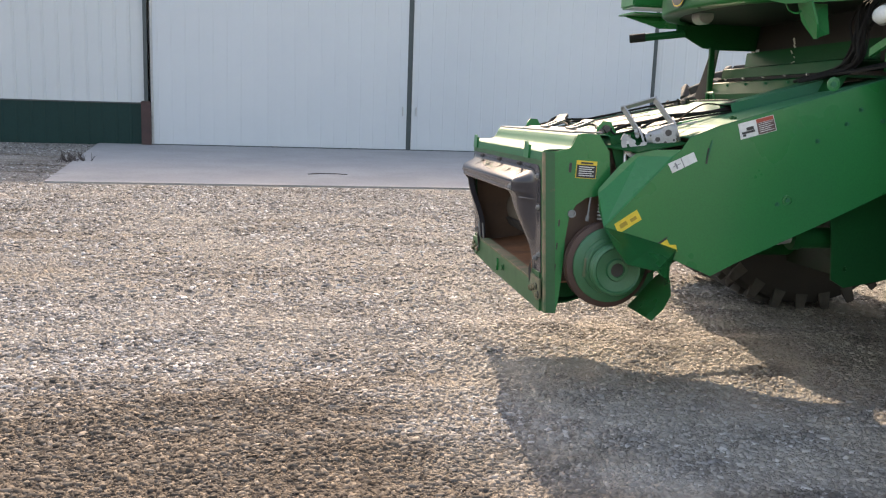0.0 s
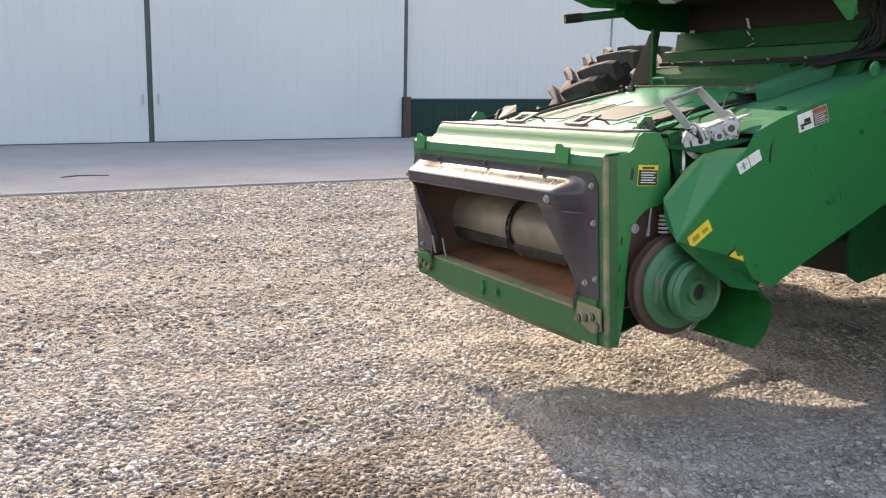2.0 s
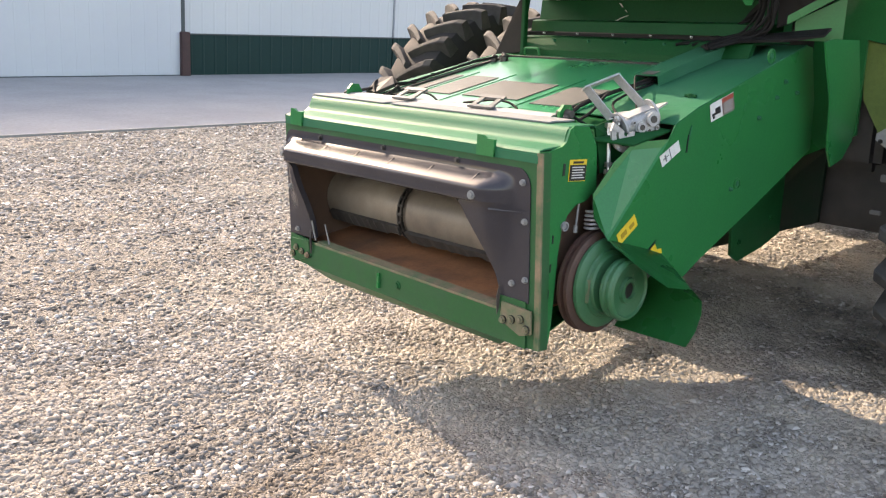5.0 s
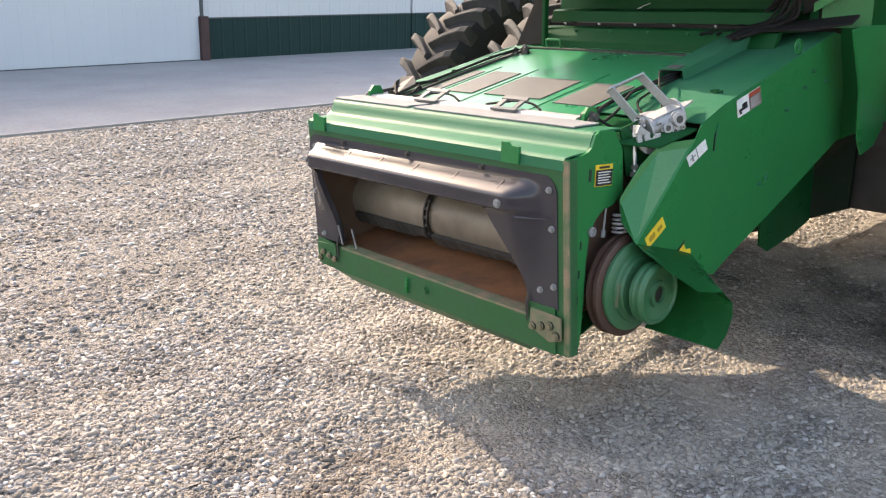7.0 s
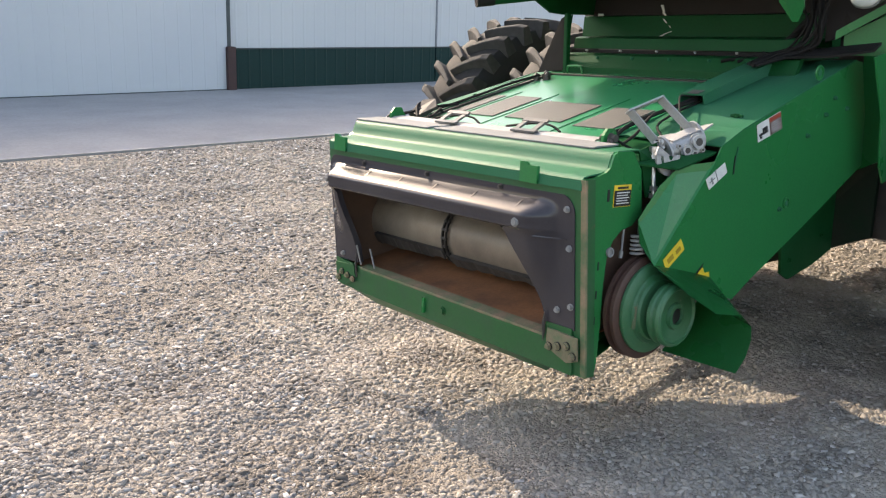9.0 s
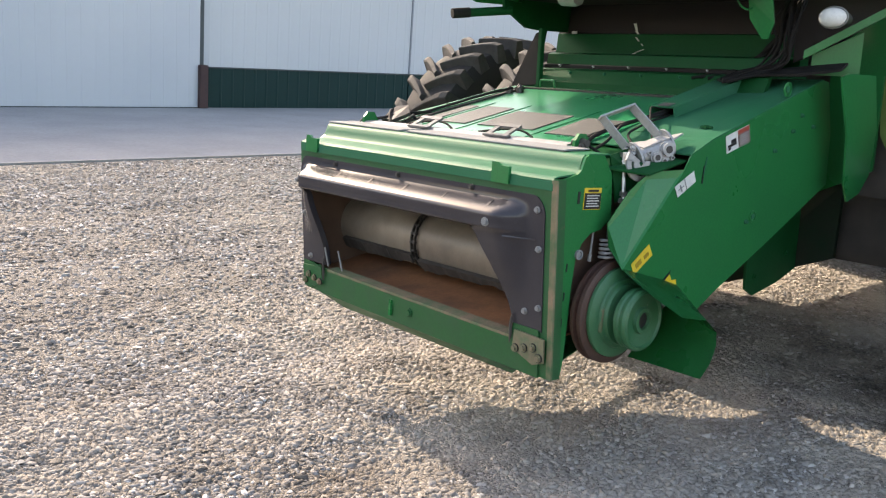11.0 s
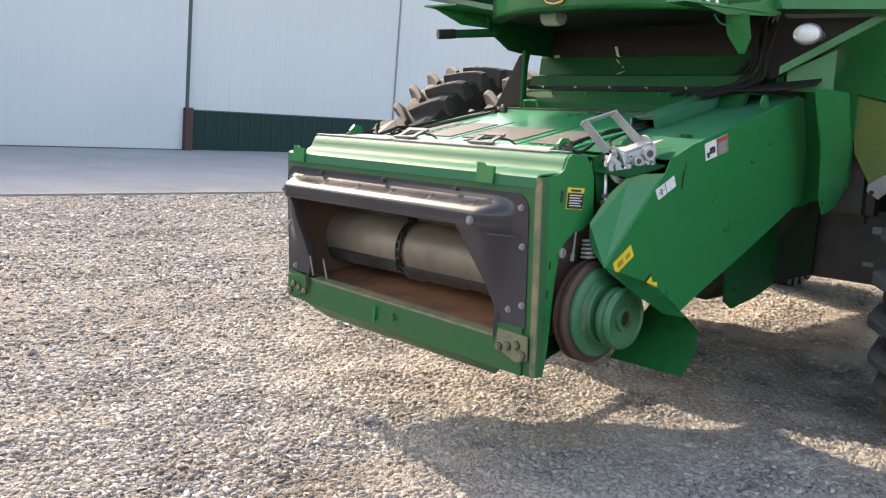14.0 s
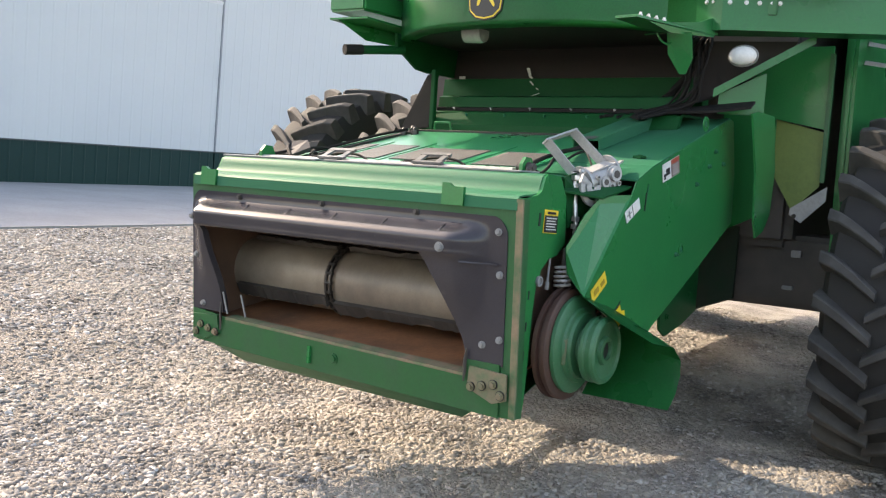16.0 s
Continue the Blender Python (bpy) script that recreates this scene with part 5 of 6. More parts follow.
# ---- combine: cab front, frame, wheels ----
def cab():
    bm = bmesh.new()
    ys = [-0.78 + 1.63 * k / 16 for k in range(17)]
    def cx(y):
        return 1.05 + 0.36 * (abs((y - 0.035) / 0.815)) ** 2.6
    prof = [(0.12, 2.112), (0.020, 2.112), (0.006, 2.116), (0.0, 2.124), (0.0, 2.132), (0.0, 2.16), (0.0, 2.40), (0.02, 2.62), (0.06, 2.64)]
    rings = [[bm.verts.new((cx(y) + dx, y, z)) for dx, z in prof] for y in ys]
    for a, b in zip(rings, rings[1:]):
        for i in range(len(prof) - 1):
            bm.faces.new((a[i], b[i], b[i + 1], a[i + 1]))
    bmesh.ops.solidify(bm, geom=list(bm.faces), thickness=0.02)
    c = part("cab_front", bm, GREEN, combine, "rounded green lower front of the cab", BODY, True)
    # cab underside gets the near-black brown in place of shade
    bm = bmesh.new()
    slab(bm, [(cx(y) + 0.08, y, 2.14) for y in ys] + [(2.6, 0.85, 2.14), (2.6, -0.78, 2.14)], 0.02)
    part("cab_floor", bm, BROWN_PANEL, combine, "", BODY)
    # shield badge: plain dark shield, pale border, one yellow stroke
    bx = cx(0.03) - 0.004
    def shield(k, x):
        pts = [(-0.085, 0.115), (-0.04, 0.125), (0.04, 0.125), (0.085, 0.115), (0.088, 0.02), (0.078, -0.055), (0.045, -0.084), (0.0, -0.092), (-0.045, -0.084), (-0.078, -0.055), (-0.088, 0.02)]
        return [(x, 0.035 + a * k, 2.245 + b * k) for a, b in pts]
    bm = bmesh.new()
    slab(bm, shield(1.24, bx), 0.006)
    badge = part("badge", bm, DECAL_BLACK, c, "dark shield badge with a thin yellow rim", BODY)
    bm = bmesh.new()
    slab(bm, shield(1.16, bx - 0.003), 0.004)
    part("badge_rim", bm, DECAL_YELLOW, badge, "", BODY)
    bm = bmesh.new()
    slab(bm, shield(1.08, bx - 0.005), 0.004)
    part("badge_field", bm, DECAL_BLACK, badge, "", BODY)
    bm = bmesh.new()
    slab(bm, [(bx - 0.008, 0.035 + a, 2.245 + b) for a, b in ((0.052, 0.042), (0.040, 0.012), (0.048, -0.040), (0.036, -0.040), (0.022, -0.006), (-0.022, -0.012), (-0.052, -0.050), (-0.060, -0.042), (-0.038, 0.002), (-0.048, 0.018), (0.018, 0.030), (0.034, 0.070))], 0.003)
    part("badge_mark", bm, DECAL_YELLOW, badge, "", BODY)
    # windscreen, roof and rear of the cab, over the front panel
    bm = bmesh.new()
    slab(bm, [(1.10, -0.72, 2.64), (1.10, 0.80, 2.64), (1.02, 0.80, 3.55), (1.02, -0.72, 3.55)], 0.012)
    g = bpy.data.materials.new("tinted_glass")
    g.use_nodes = True
    gb = g.node_tree.nodes["Principled BSDF"]
    gb.inputs["Base Color"].default_value, gb.inputs["Roughness"].default_value, gb.inputs["Transmission Weight"].default_value = (0.06, 0.08, 0.08, 1), 0.04, 0.6
    part("windscreen", bm, g, combine, "tinted windscreen", BODY)
    bm = bmesh.new()
    box(bm, (2.45, -0.78, 2.15), (2.6, 0.85, 3.55))
    part("cab_rear", bm, GREEN_SHADED, combine, "", BODY)
    for y0, y1 in ((-0.78, -0.72), (0.79, 0.85)):
        bm = bmesh.new()
        box(bm, (1.08, y0, 2.64), (1.16, y1, 3.55))
        part("cab_post", bm, GREEN_SHADED, combine, "", BODY)
    bm = bmesh.new()
    box(bm, (0.85, -0.90, 3.55), (2.7, 0.97, 3.78), 0.06)
    part("cab_roof", bm, GREEN, combine, "green cab roof", BODY)
    # left-hand steps and the black-gripped rod under the cab
    for tip, w, z in (((1.04, 1.075), 0.30, 2.165),):
        bm = bmesh.new()
        o = [(tip[0], tip[1], z + 0.018), (tip[0] + 0.02, tip[1] - 0.26, z + 0.018), (1.75, 0.86, z + 0.018), (1.75, tip[1] + 0.1, z + 0.018)]
        slab(bm, o, 0.010)
        slab(bm, [(tip[0] + 0.02, tip[1] - 0.05, z + 0.012), (tip[0] + 0.30, tip[1] - 0.02, z - 0.06), (1.75, 1.0, z - 0.06), (1.75, 1.0, z + 0.012)], 0.010)
        st = part("step_bracket", bm, GREEN, combine, "green step bracket beside the cab", BODY)
        for k in range(4):
            bolt(st, (tip[0] + 0.05 + 0.09 * k, tip[1] - 0.06 - 0.02 * k, z + 0.024), (0, 0, 1), 0.008, BODY)
    bm = bmesh.new()
    box(bm, (1.06, 0.84, 2.225), (1.75, 1.10, 2.33), 0.012)
    part("step_box", bm, GREEN, combine, "green box bracket beside the cab", BODY)
    bm = bmesh.new()
    box(bm, (1.22, 0.86, 2.36), (1.75, 1.22, 2.44), 0.012)
    part("upper_step", bm, GREEN_DUSTY, combine, "", BODY)
    bm = bmesh.new()
    rod(bm, (1.20, 0.975, 2.03), (1.46, 0.86, 2.06), 0.026, 14)
    r = part("lever_rod", bm, GREEN_SHADED, combine, "dark lever rod", BODY)
    bm = bmesh.new()
    rod(bm, (1.11, 1.015, 2.02), (1.21, 0.97, 2.032), 0.030, 14)
    part("lever_grip", bm, RUBBER, r, "black rubber grip", BODY, True)
    bm = bmesh.new()
    side(bm, [(1.39, 2.15), (1.40, 2.07), (1.60, 1.965), (1.72, 1.955), (2.2, 1.96), (2.2, 2.15)], 0.86, 0.88)
    part("cab_skirt", bm, GREEN_SHADED, combine, "dark green skirt below the cab", BODY)
    # work lamp under the floor
    bm = bmesh.new()
    turned(bm, [(0.02, 0.20), (0.05, 0.205), (0.055, 0.23), (0.05, 0.32), (0.02, 0.33)], (1.31, 2.115), 24)
    k = part("floor_lamp_housing", bm, GALV, combine, "pale round housing under the cab floor", BODY, True)


def recess():
    """The dim bay behind the feeder house."""
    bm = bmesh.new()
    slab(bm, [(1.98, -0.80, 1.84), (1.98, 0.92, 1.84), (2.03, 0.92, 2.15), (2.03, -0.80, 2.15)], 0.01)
    b = part("bay_panel", bm, BROWN_PANEL, combine, "brown bay panel, darkened for its shade", BODY)
    q = [(1.97, 0.80, 1.965), (1.97, 0.755, 1.965), (1.97, 0.755, 1.895), (1.97, 0.80, 1.895)]
    decal(b, "small_decal", q, DECAL_WHITE, BODY, (-0.004, 0, 0), "small white sticker")
    # sun glints falling into the bay, put in as white pieces in a broken line
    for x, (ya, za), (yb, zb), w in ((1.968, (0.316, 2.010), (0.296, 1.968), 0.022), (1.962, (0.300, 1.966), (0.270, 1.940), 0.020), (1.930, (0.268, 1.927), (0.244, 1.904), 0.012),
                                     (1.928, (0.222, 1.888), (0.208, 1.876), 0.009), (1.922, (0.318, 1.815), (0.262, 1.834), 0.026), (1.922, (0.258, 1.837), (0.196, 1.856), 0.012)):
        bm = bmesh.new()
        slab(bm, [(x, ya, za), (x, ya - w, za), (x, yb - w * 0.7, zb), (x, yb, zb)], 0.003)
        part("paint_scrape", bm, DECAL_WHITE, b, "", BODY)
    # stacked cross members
    for name, prof, m in (("cross_member", [(1.93, 1.775), (1.95, 1.945), (2.02, 1.955), (2.02, 1.77)], GREEN_SHADED),
                          ("cross_angle", [(1.70, 1.752), (1.71, 1.812), (1.74, 1.822), (1.90, 1.826), (1.90, 1.818), (1.75, 1.814), (1.722, 1.805), (1.712, 1.752)], GREEN_SHADED),
                          ("cross_sill", [(1.60, 1.54), (1.60, 1.642), (1.635, 1.715), (1.66, 1.725), (2.02, 1.73), (2.02, 1.72), (1.67, 1.712), (1.63, 1.642), (1.63, 1.54)], GREEN_SHADED)):
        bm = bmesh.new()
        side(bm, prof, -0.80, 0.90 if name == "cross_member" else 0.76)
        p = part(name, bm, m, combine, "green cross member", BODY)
        if name == "cross_angle":
            for k in range(6):
                bolt(p, (1.668, 0.62 - 0.26 * k, 1.741), (-1, 0, 0.3), 0.0042, BODY)
        if name == "cross_sill":
            for k in range(5):
                bolt(p, (1.626, 0.50 - 0.26 * k, 1.70), (-1, 0, 0.4), 0.006, BODY, GREEN_DUSTY)
    bm = bmesh.new()
    box(bm, (1.672, -0.79, 1.728), (1.70, 0.75, 1.746))
    part("seal_lip", bm, RUBBER, combine, "black rubber seal lip", BODY)
    # left-hand post and web
    bm = bmesh.new()
    box(bm, (1.585, 0.712, 1.60), (1.62, 0.742, 1.96), 0.004)
    slab(bm, [(1.62, 0.77, 1.58), (1.62, 0.90, 1.62), (1.66, 0.80, 1.95), (1.66, 0.74, 1.95)], 0.008)
    part("bay_post", bm, GREEN_SHADED, combine, "green upright post", BODY)
    bm = bmesh.new()
    slab(bm, [(1.60, 0.75, 1.62), (1.60, 0.96, 1.60), (1.63, 0.80, 1.93), (1.63, 0.75, 1.95)], 0.01)
    part("rubber_flap", bm, RUBBER, combine, "black rubber flap", BODY)
    # hoses sagging out of the duct and up into the cab
    rng = random.Random(23)
    def near(x, y, z, k):
        return (x + rng.uniform(-k, k), y + rng.uniform(-k, k), z + rng.uniform(-k, k) * 0.7)
    for k in range(13):
        a, q = rng.uniform(-0.060, 0.060), rng.uniform(-0.03, 0.03)
        bm = bmesh.new()
        hose(bm, [near(1.50, -0.62 + a * 0.6, 1.69, 0.012), near(1.62, -0.67 + a, 1.715 + abs(q), 0.012), near(1.68 + q, -0.74 + a, 1.745 + abs(q), 0.014), near(1.70 + q, -0.80 + a, 1.81, 0.014),
                  near(1.70 + q, -0.83 + a, 1.90, 0.018), near(1.70 + q, -0.83 + a, 2.0, 0.016), near(1.72 + q, -0.84 + a * 0.8, 2.08, 0.012), near(1.80 + q, -0.84 + a * 0.6, 2.14, 0.01)], rng.choice((0.006, 0.008, 0.011)), 8, 5)
        part("hydraulic_hose", bm, RUBBER, combine, "black hydraulic hose", BODY, True)
    for k in range(4):
        bm = bmesh.new()
        hose(bm, [near(1.62, -0.36 - 0.03 * k, 1.70, 0.01), near(1.70, -0.52, 1.735, 0.02), near(1.74, -0.64, 1.80, 0.02), near(1.75, -0.74, 1.87, 0.03), near(1.76, -0.80, 2.0, 0.04)], 0.009, 7, 5)
        part("hydraulic_hose", bm, RUBBER, combine, "thin black hose", BODY, True)
    bm = bmesh.new()
    hose(bm, [(1.74, -0.74, 1.76), (1.72, -0.79, 1.84), (1.71, -0.80, 1.92), (1.73, -0.79, 2.0)], 0.006, 6, 5)
    part("grey_lead", bm, SEAL_GREY, combine, "grey lead among the hoses", BODY, True)
    # black strip stands in for the shaded gap between shield top and web
    bm = bmesh.new()
    slab(bm, [(1.60, -0.70, 1.725), (1.74, -0.72, 1.755), (1.80, -1.12, 1.80), (1.72, -1.125, 1.765), (1.63, -0.95, 1.735)], 0.012)
    part("dust_flap", bm, RUBBER, combine, "black strip put in for the shaded gap behind the shield", BODY)


def right_frame():
    """Brackets, beam, lamp and panels beside the feeder house."""
    bm = bmesh.new()
    slab(bm, [(0.985, -0.815, 2.108), (1.0, -0.70, 2.108), (1.30, -0.70, 2.112), (1.60, -0.80, 2.112), (1.60, -0.97, 2.112), (1.25, -0.88, 2.108)], 0.012)
    slab(bm, [(1.08, -0.825, 2.100), (1.25, -0.865, 2.070), (1.58, -0.955, 2.095), (1.58, -0.96, 2.106)], 0.010)
    slab(bm, [(1.26, -0.87, 2.118), (1.58, -0.955, 2.118), (1.58, -0.955, 2.19), (1.46, -0.925, 2.15)], 0.010)
    b = part("step_bracket", bm, GREEN, combine, "green bracket with a treaded lip", BODY)
    for k in range(4):
        bolt(b, (1.02 + 0.055 * k, -0.815 - 0.015 * k, 2.116), (0, 0, 1), 0.007, BODY)
    bm = bmesh.new()
    slab(bm, [(1.35, -0.815, 2.085), (1.36, -0.93, 2.085), (1.40, -0.93, 1.97), (1.43, -0.89, 1.90), (1.43, -0.86, 1.90), (1.38, -0.815, 1.99)], 0.012)
    slab(bm, [(1.35, -0.815, 2.085), (1.38, -0.815, 1.99), (1.43, -0.86, 1.90), (1.52, -0.84, 1.93), (1.52, -0.80, 2.085)], 0.010)
    part("gusset", bm, GREEN, combine, "green gusset plate", BODY)
    bm = bmesh.new()
    hose(bm, [(1.30, -0.78, 2.08), (1.31, -0.80, 2.045), (1.34, -0.82, 2.03), (1.37, -0.83, 2.045)], 0.005, 6, 5)
    part("wire_loop", bm, GREEN, combine, "thin wire loop", BODY, True)
    # box beam, running out and slightly back
    bm = bmesh.new()
    o = [(1.55, -1.0), (1.70, -1.32), (2.05, -2.1), (2.22, -2.1), (1.87, -1.32), (1.72, -0.86), (1.58, -0.86)]
    lo_ = [bm.verts.new((x, y, 2.125)) for x, y in o]
    hi_ = [bm.verts.new((x, y, 2.31)) for x, y in o]
    bm.faces.new(lo_)
    bm.faces.new(hi_[::-1])
    for q in range(len(o)):
        w = (q + 1) % len(o)
        bm.faces.new((lo_[q], hi_[q], hi_[w], lo_[w]))
    bmesh.ops.recalc_face_normals(bm, faces=list(bm.faces))
    beam = part("cross_beam", bm, GREEN, combine, "green box beam with a row of bolts", BODY)
    for y in (-1.03, -1.10, -1.155, -1.205, -1.24):
        bolt(beam, (1.564 - (y + 1.03) * 0.47, y, 2.256), (-1, -0.47, 0), 0.0075, BODY)
    for y in (-0.95, -0.915):
        bolt(beam, (1.565, y, 2.262), (-1, 0, 0), 0.007, BODY)
    bm = bmesh.new()
    box(bm, (1.636, -1.235, 2.20), (1.652, -1.19, 2.34), 0.004)
    part("clip", bm, GREEN, beam, "", BODY)
    bm = bmesh.new()
    slab(bm, [(1.625, -0.58, 2.125), (1.592, -0.91, 2.135), (1.592, -0.91, 2.42), (1.625, -0.58, 2.42)], 0.008)
    part("corner_panel", bm, GREEN, combine, "green corner panel under the cab", BODY)
    bm = bmesh.new()
    box(bm, (1.50, -1.6, 2.33), (1.80, -0.75, 2.46), 0.01)
    part("platform_edge", bm, GREEN, combine, "green platform edge", BODY)
    # dark sheet fills the shaded space behind the lamp
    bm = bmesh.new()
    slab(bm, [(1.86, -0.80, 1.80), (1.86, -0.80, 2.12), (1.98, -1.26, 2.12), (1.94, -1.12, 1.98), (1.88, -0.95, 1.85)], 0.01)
    part("lamp_backing", bm, BROWN_PANEL, combine, "dark sheet put in for the gloom behind the lamp", BODY)
    # oval work lamp
    bm = bmesh.new()
    bmesh.ops.create_uvsphere(bm, u_segments=28, v_segments=16, radius=1.0, matrix=Matrix.Translation((1.655, -1.085, 2.012)) @ Matrix.Diagonal((0.035, 0.068, 0.046, 1)))
    lens = part("work_lamp", bm, LAMP_WHITE, combine, "oval white work lamp", BODY, True)
    bm = bmesh.new()
    turned_ring = [(1.652 + 0.012 * math.cos(a), -1.085 + 0.070 * math.cos(b2), 2.012 + 0.048 * math.sin(b2)) for a, b2 in ((0, 2 * math.pi * q / 24) for q in range(25))]
    hose(bm, turned_ring, 0.006, 6, 1)
    part("lamp_rim", bm, SEAL_GREY, lens, "", BODY, True)
    bm = bmesh.new()
    rod(bm, (1.69, -1.085, 2.012), (1.80, -1.085, 2.012), 0.03, 14)
    part("lamp_stem", bm, DARK_STEEL, lens, "", BODY)
    # diagonal strut and plates
    bm = bmesh.new()
    slab(bm, [(1.715, -0.93, 1.815), (1.715, -0.93, 1.858), (1.90, -1.36, 2.14), (1.90, -1.36, 2.095)], 0.035)
    part("diagonal_strut", bm, GREEN, combine, "green diagonal strut", BODY)
    bm = bmesh.new()
    slab(bm, [(1.80, -0.93, 1.74), (1.80, -0.93, 1.84), (1.90, -1.135, 1.955), (1.90, -1.135, 1.74)], 0.012)
    part("strut_web", bm, GREEN, combine, "green web plate", BODY)
    # body panel beside the feeder, cut away at its foot
    bm = bmesh.new()
    slab(bm, [(2.30, -0.80, 1.10), (2.30, -0.80, 2.14), (2.30, -1.36, 2.14), (2.30, -1.36, 1.70), (2.30, -1.09, 1.755), (2.30, -1.09, 1.25)], 0.02)
    part("body_panel", bm, GREEN, combine, "green front body panel", BODY)
    # sun patch on the green body panel, put in as an olive plate
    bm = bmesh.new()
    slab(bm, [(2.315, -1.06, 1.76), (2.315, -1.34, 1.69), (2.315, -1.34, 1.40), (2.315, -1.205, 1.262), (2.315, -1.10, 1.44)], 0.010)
    part("olive_side_panel", bm, OLIVE, combine, "olive green plate put in for a sun patch", BODY)
    bm = bmesh.new()
    box(bm, (2.27, -1.372, 1.42), (2.30, -1.348, 2.10), 0.004)
    part("panel_edge", bm, GREEN_WORN, combine, "worn panel edge", BODY)
    bm = bmesh.new()
    slab(bm, [(2.28, -1.205, 1.24), (2.28, -1.21, 1.275), (2.28, -1.39, 1.40), (2.28, -1.39, 1.325), (2.28, -1.27, 1.20)], 0.02)
    pb = part("pale_bar", bm, STRIP_PALE, combine, "pale metal bar", BODY)
    bolt(pb, (2.265, -1.235, 1.235), (-1, 0, 0), 0.008, BODY, DARK_STEEL)
    for y0, z0, y1, z1 in ((-1.25, 1.00, -1.195, 1.04), (-1.22, 0.815, -1.16, 0.838)):
        bm = bmesh.new()
        box(bm, (2.428, y0, z0), (2.452, y1, z1), 0.004)
        part("pale_tag", bm, SEAL_GREY, combine, "", BODY)
    bm = bmesh.new()
    side(bm, [(1.66, 1.12), (2.24, 1.22), (2.24, 0.66), (2.05, 0.60), (1.80, 0.555), (1.72, 0.60), (1.70, 0.85)], -0.745, -0.73)
    mp = part("lift_mount", bm, GREEN_SHADED, combine, "dark green mounting plate below the feeder house", BODY)
    for x, z in ((1.80, 0.66), (2.12, 0.76), (2.12, 0.98)):
        bolt(mp, (x, -0.748, z), (0, -1, 0), 0.012, BODY, GREEN_SHADED)
    # lift cylinder arm beneath the feeder house
    for y, up in ((-0.60, 0.22), (0.60, 0.0)):
        bm = bmesh.new()
        rod(bm, (2.45, y, 0.60 + up), (1.55, y, 0.60 + up), 0.062, 18)
        rod(bm, (1.58, y, 0.60 + up), (1.53, y, 0.60 + up), 0.070, 18)
        lc = part("lift_cylinder", bm, GREEN_SHADED, combine, "green hydraulic lift cylinder", BODY, True)
        bm = bmesh.new()
        rod(bm, (1.54, y, 0.60 + up), (0.95, y, 0.66 + up * 0.4), 0.032, 14)
        part("piston_rod", bm, GALV, lc, "pale piston rod", BODY, True)
        bm = bmesh.new()
        side(bm, [(x, z + up * 0.4) for x, z in ((0.86, 0.62), (0.90, 0.70), (1.0, 0.74), (1.04, 0.68), (0.98, 0.60), (0.90, 0.58))], y - 0.04, y + 0.04)
        part("cylinder_eye", bm, GREEN_SHADED, lc, "", BODY)


def chassis():
    bm = bmesh.new()
    box(bm, (2.45, -1.50, 0.71), (2.95, 1.10, 1.12), 0.03)
    part("front_axle", bm, DARK_STEEL, combine, "dark oily front axle", BODY)
    # belly colour carries the shade under the machine
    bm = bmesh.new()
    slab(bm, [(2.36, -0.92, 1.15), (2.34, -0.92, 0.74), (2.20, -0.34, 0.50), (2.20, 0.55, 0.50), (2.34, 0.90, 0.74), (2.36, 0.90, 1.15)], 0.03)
    part("belly_plate", bm, BELLY, combine, "grimy green belly plate, darkened for shade", BODY)
    # dark steel colour stands in for shade on the lower body
    bm = bmesh.new()
    box(bm, (2.36, -1.20, 1.05), (7.6, 1.30, 2.4), 0.05)
    part("lower_body", bm, DARK_STEEL, combine, "lower body, its shade put into a near-black colour", BODY)
    for y, foot in ((-1.42, 0.85), (1.40, 0.87)):
        bm = bmesh.new()
        box(bm, (2.42 if y < 0 else 3.6, y - 0.03, foot), (8.2, y + 0.03, 2.7), 0.02)
        part("side_door", bm, GREEN, combine, "green side door", BODY)
    # unseen box, added only to shade the ground behind the front wheel
    bm = bmesh.new()
    box(bm, (3.50, 1.34, 0.40), (4.12, 1.46, 0.90), 0.03)
    part("side_skirt", bm, GREEN_SHADED, combine, "unseen box added to block sun behind the front wheel", BODY)
    # dark sheet added over the right-hand front wheels, pale rails put in for glints
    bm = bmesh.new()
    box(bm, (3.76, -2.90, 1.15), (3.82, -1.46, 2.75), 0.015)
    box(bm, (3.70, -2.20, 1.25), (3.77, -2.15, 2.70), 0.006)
    part("wheel_bay_panel", bm, BELLY, combine, "dark olive-green sheet added to close the gap above the front wheel", BODY)
    for a, b in (((2.62, -1.455, 2.25), (2.75, -1.90, 2.17)), ((2.64, -1.455, 2.20), (2.77, -1.90, 2.12)), ((2.58, -1.455, 2.09), (2.70, -1.80, 2.04))):
        bm = bmesh.new()
        slab(bm, [a, b, (b[0] + 0.05, b[1], b[2] + 0.006), (a[0] + 0.05, a[1], a[2] + 0.006)], 0.022)
        part("ladder_rail", bm, STRIP_PALE, combine, "pale rail put in for glints above the wheel", BODY)
    bm = bmesh.new()
    box(bm, (2.7, -1.45, 2.4), (8.3, 1.45, 3.4), 0.08)
    part("grain_tank", bm, GREEN, combine, "green grain tank", BODY)
    bm = bmesh.new()
    box(bm, (6.3, -1.3, 0.55), (6.55, 1.3, 0.75), 0.02)
    part("rear_axle", bm, DARK_STEEL, combine, "", BODY)


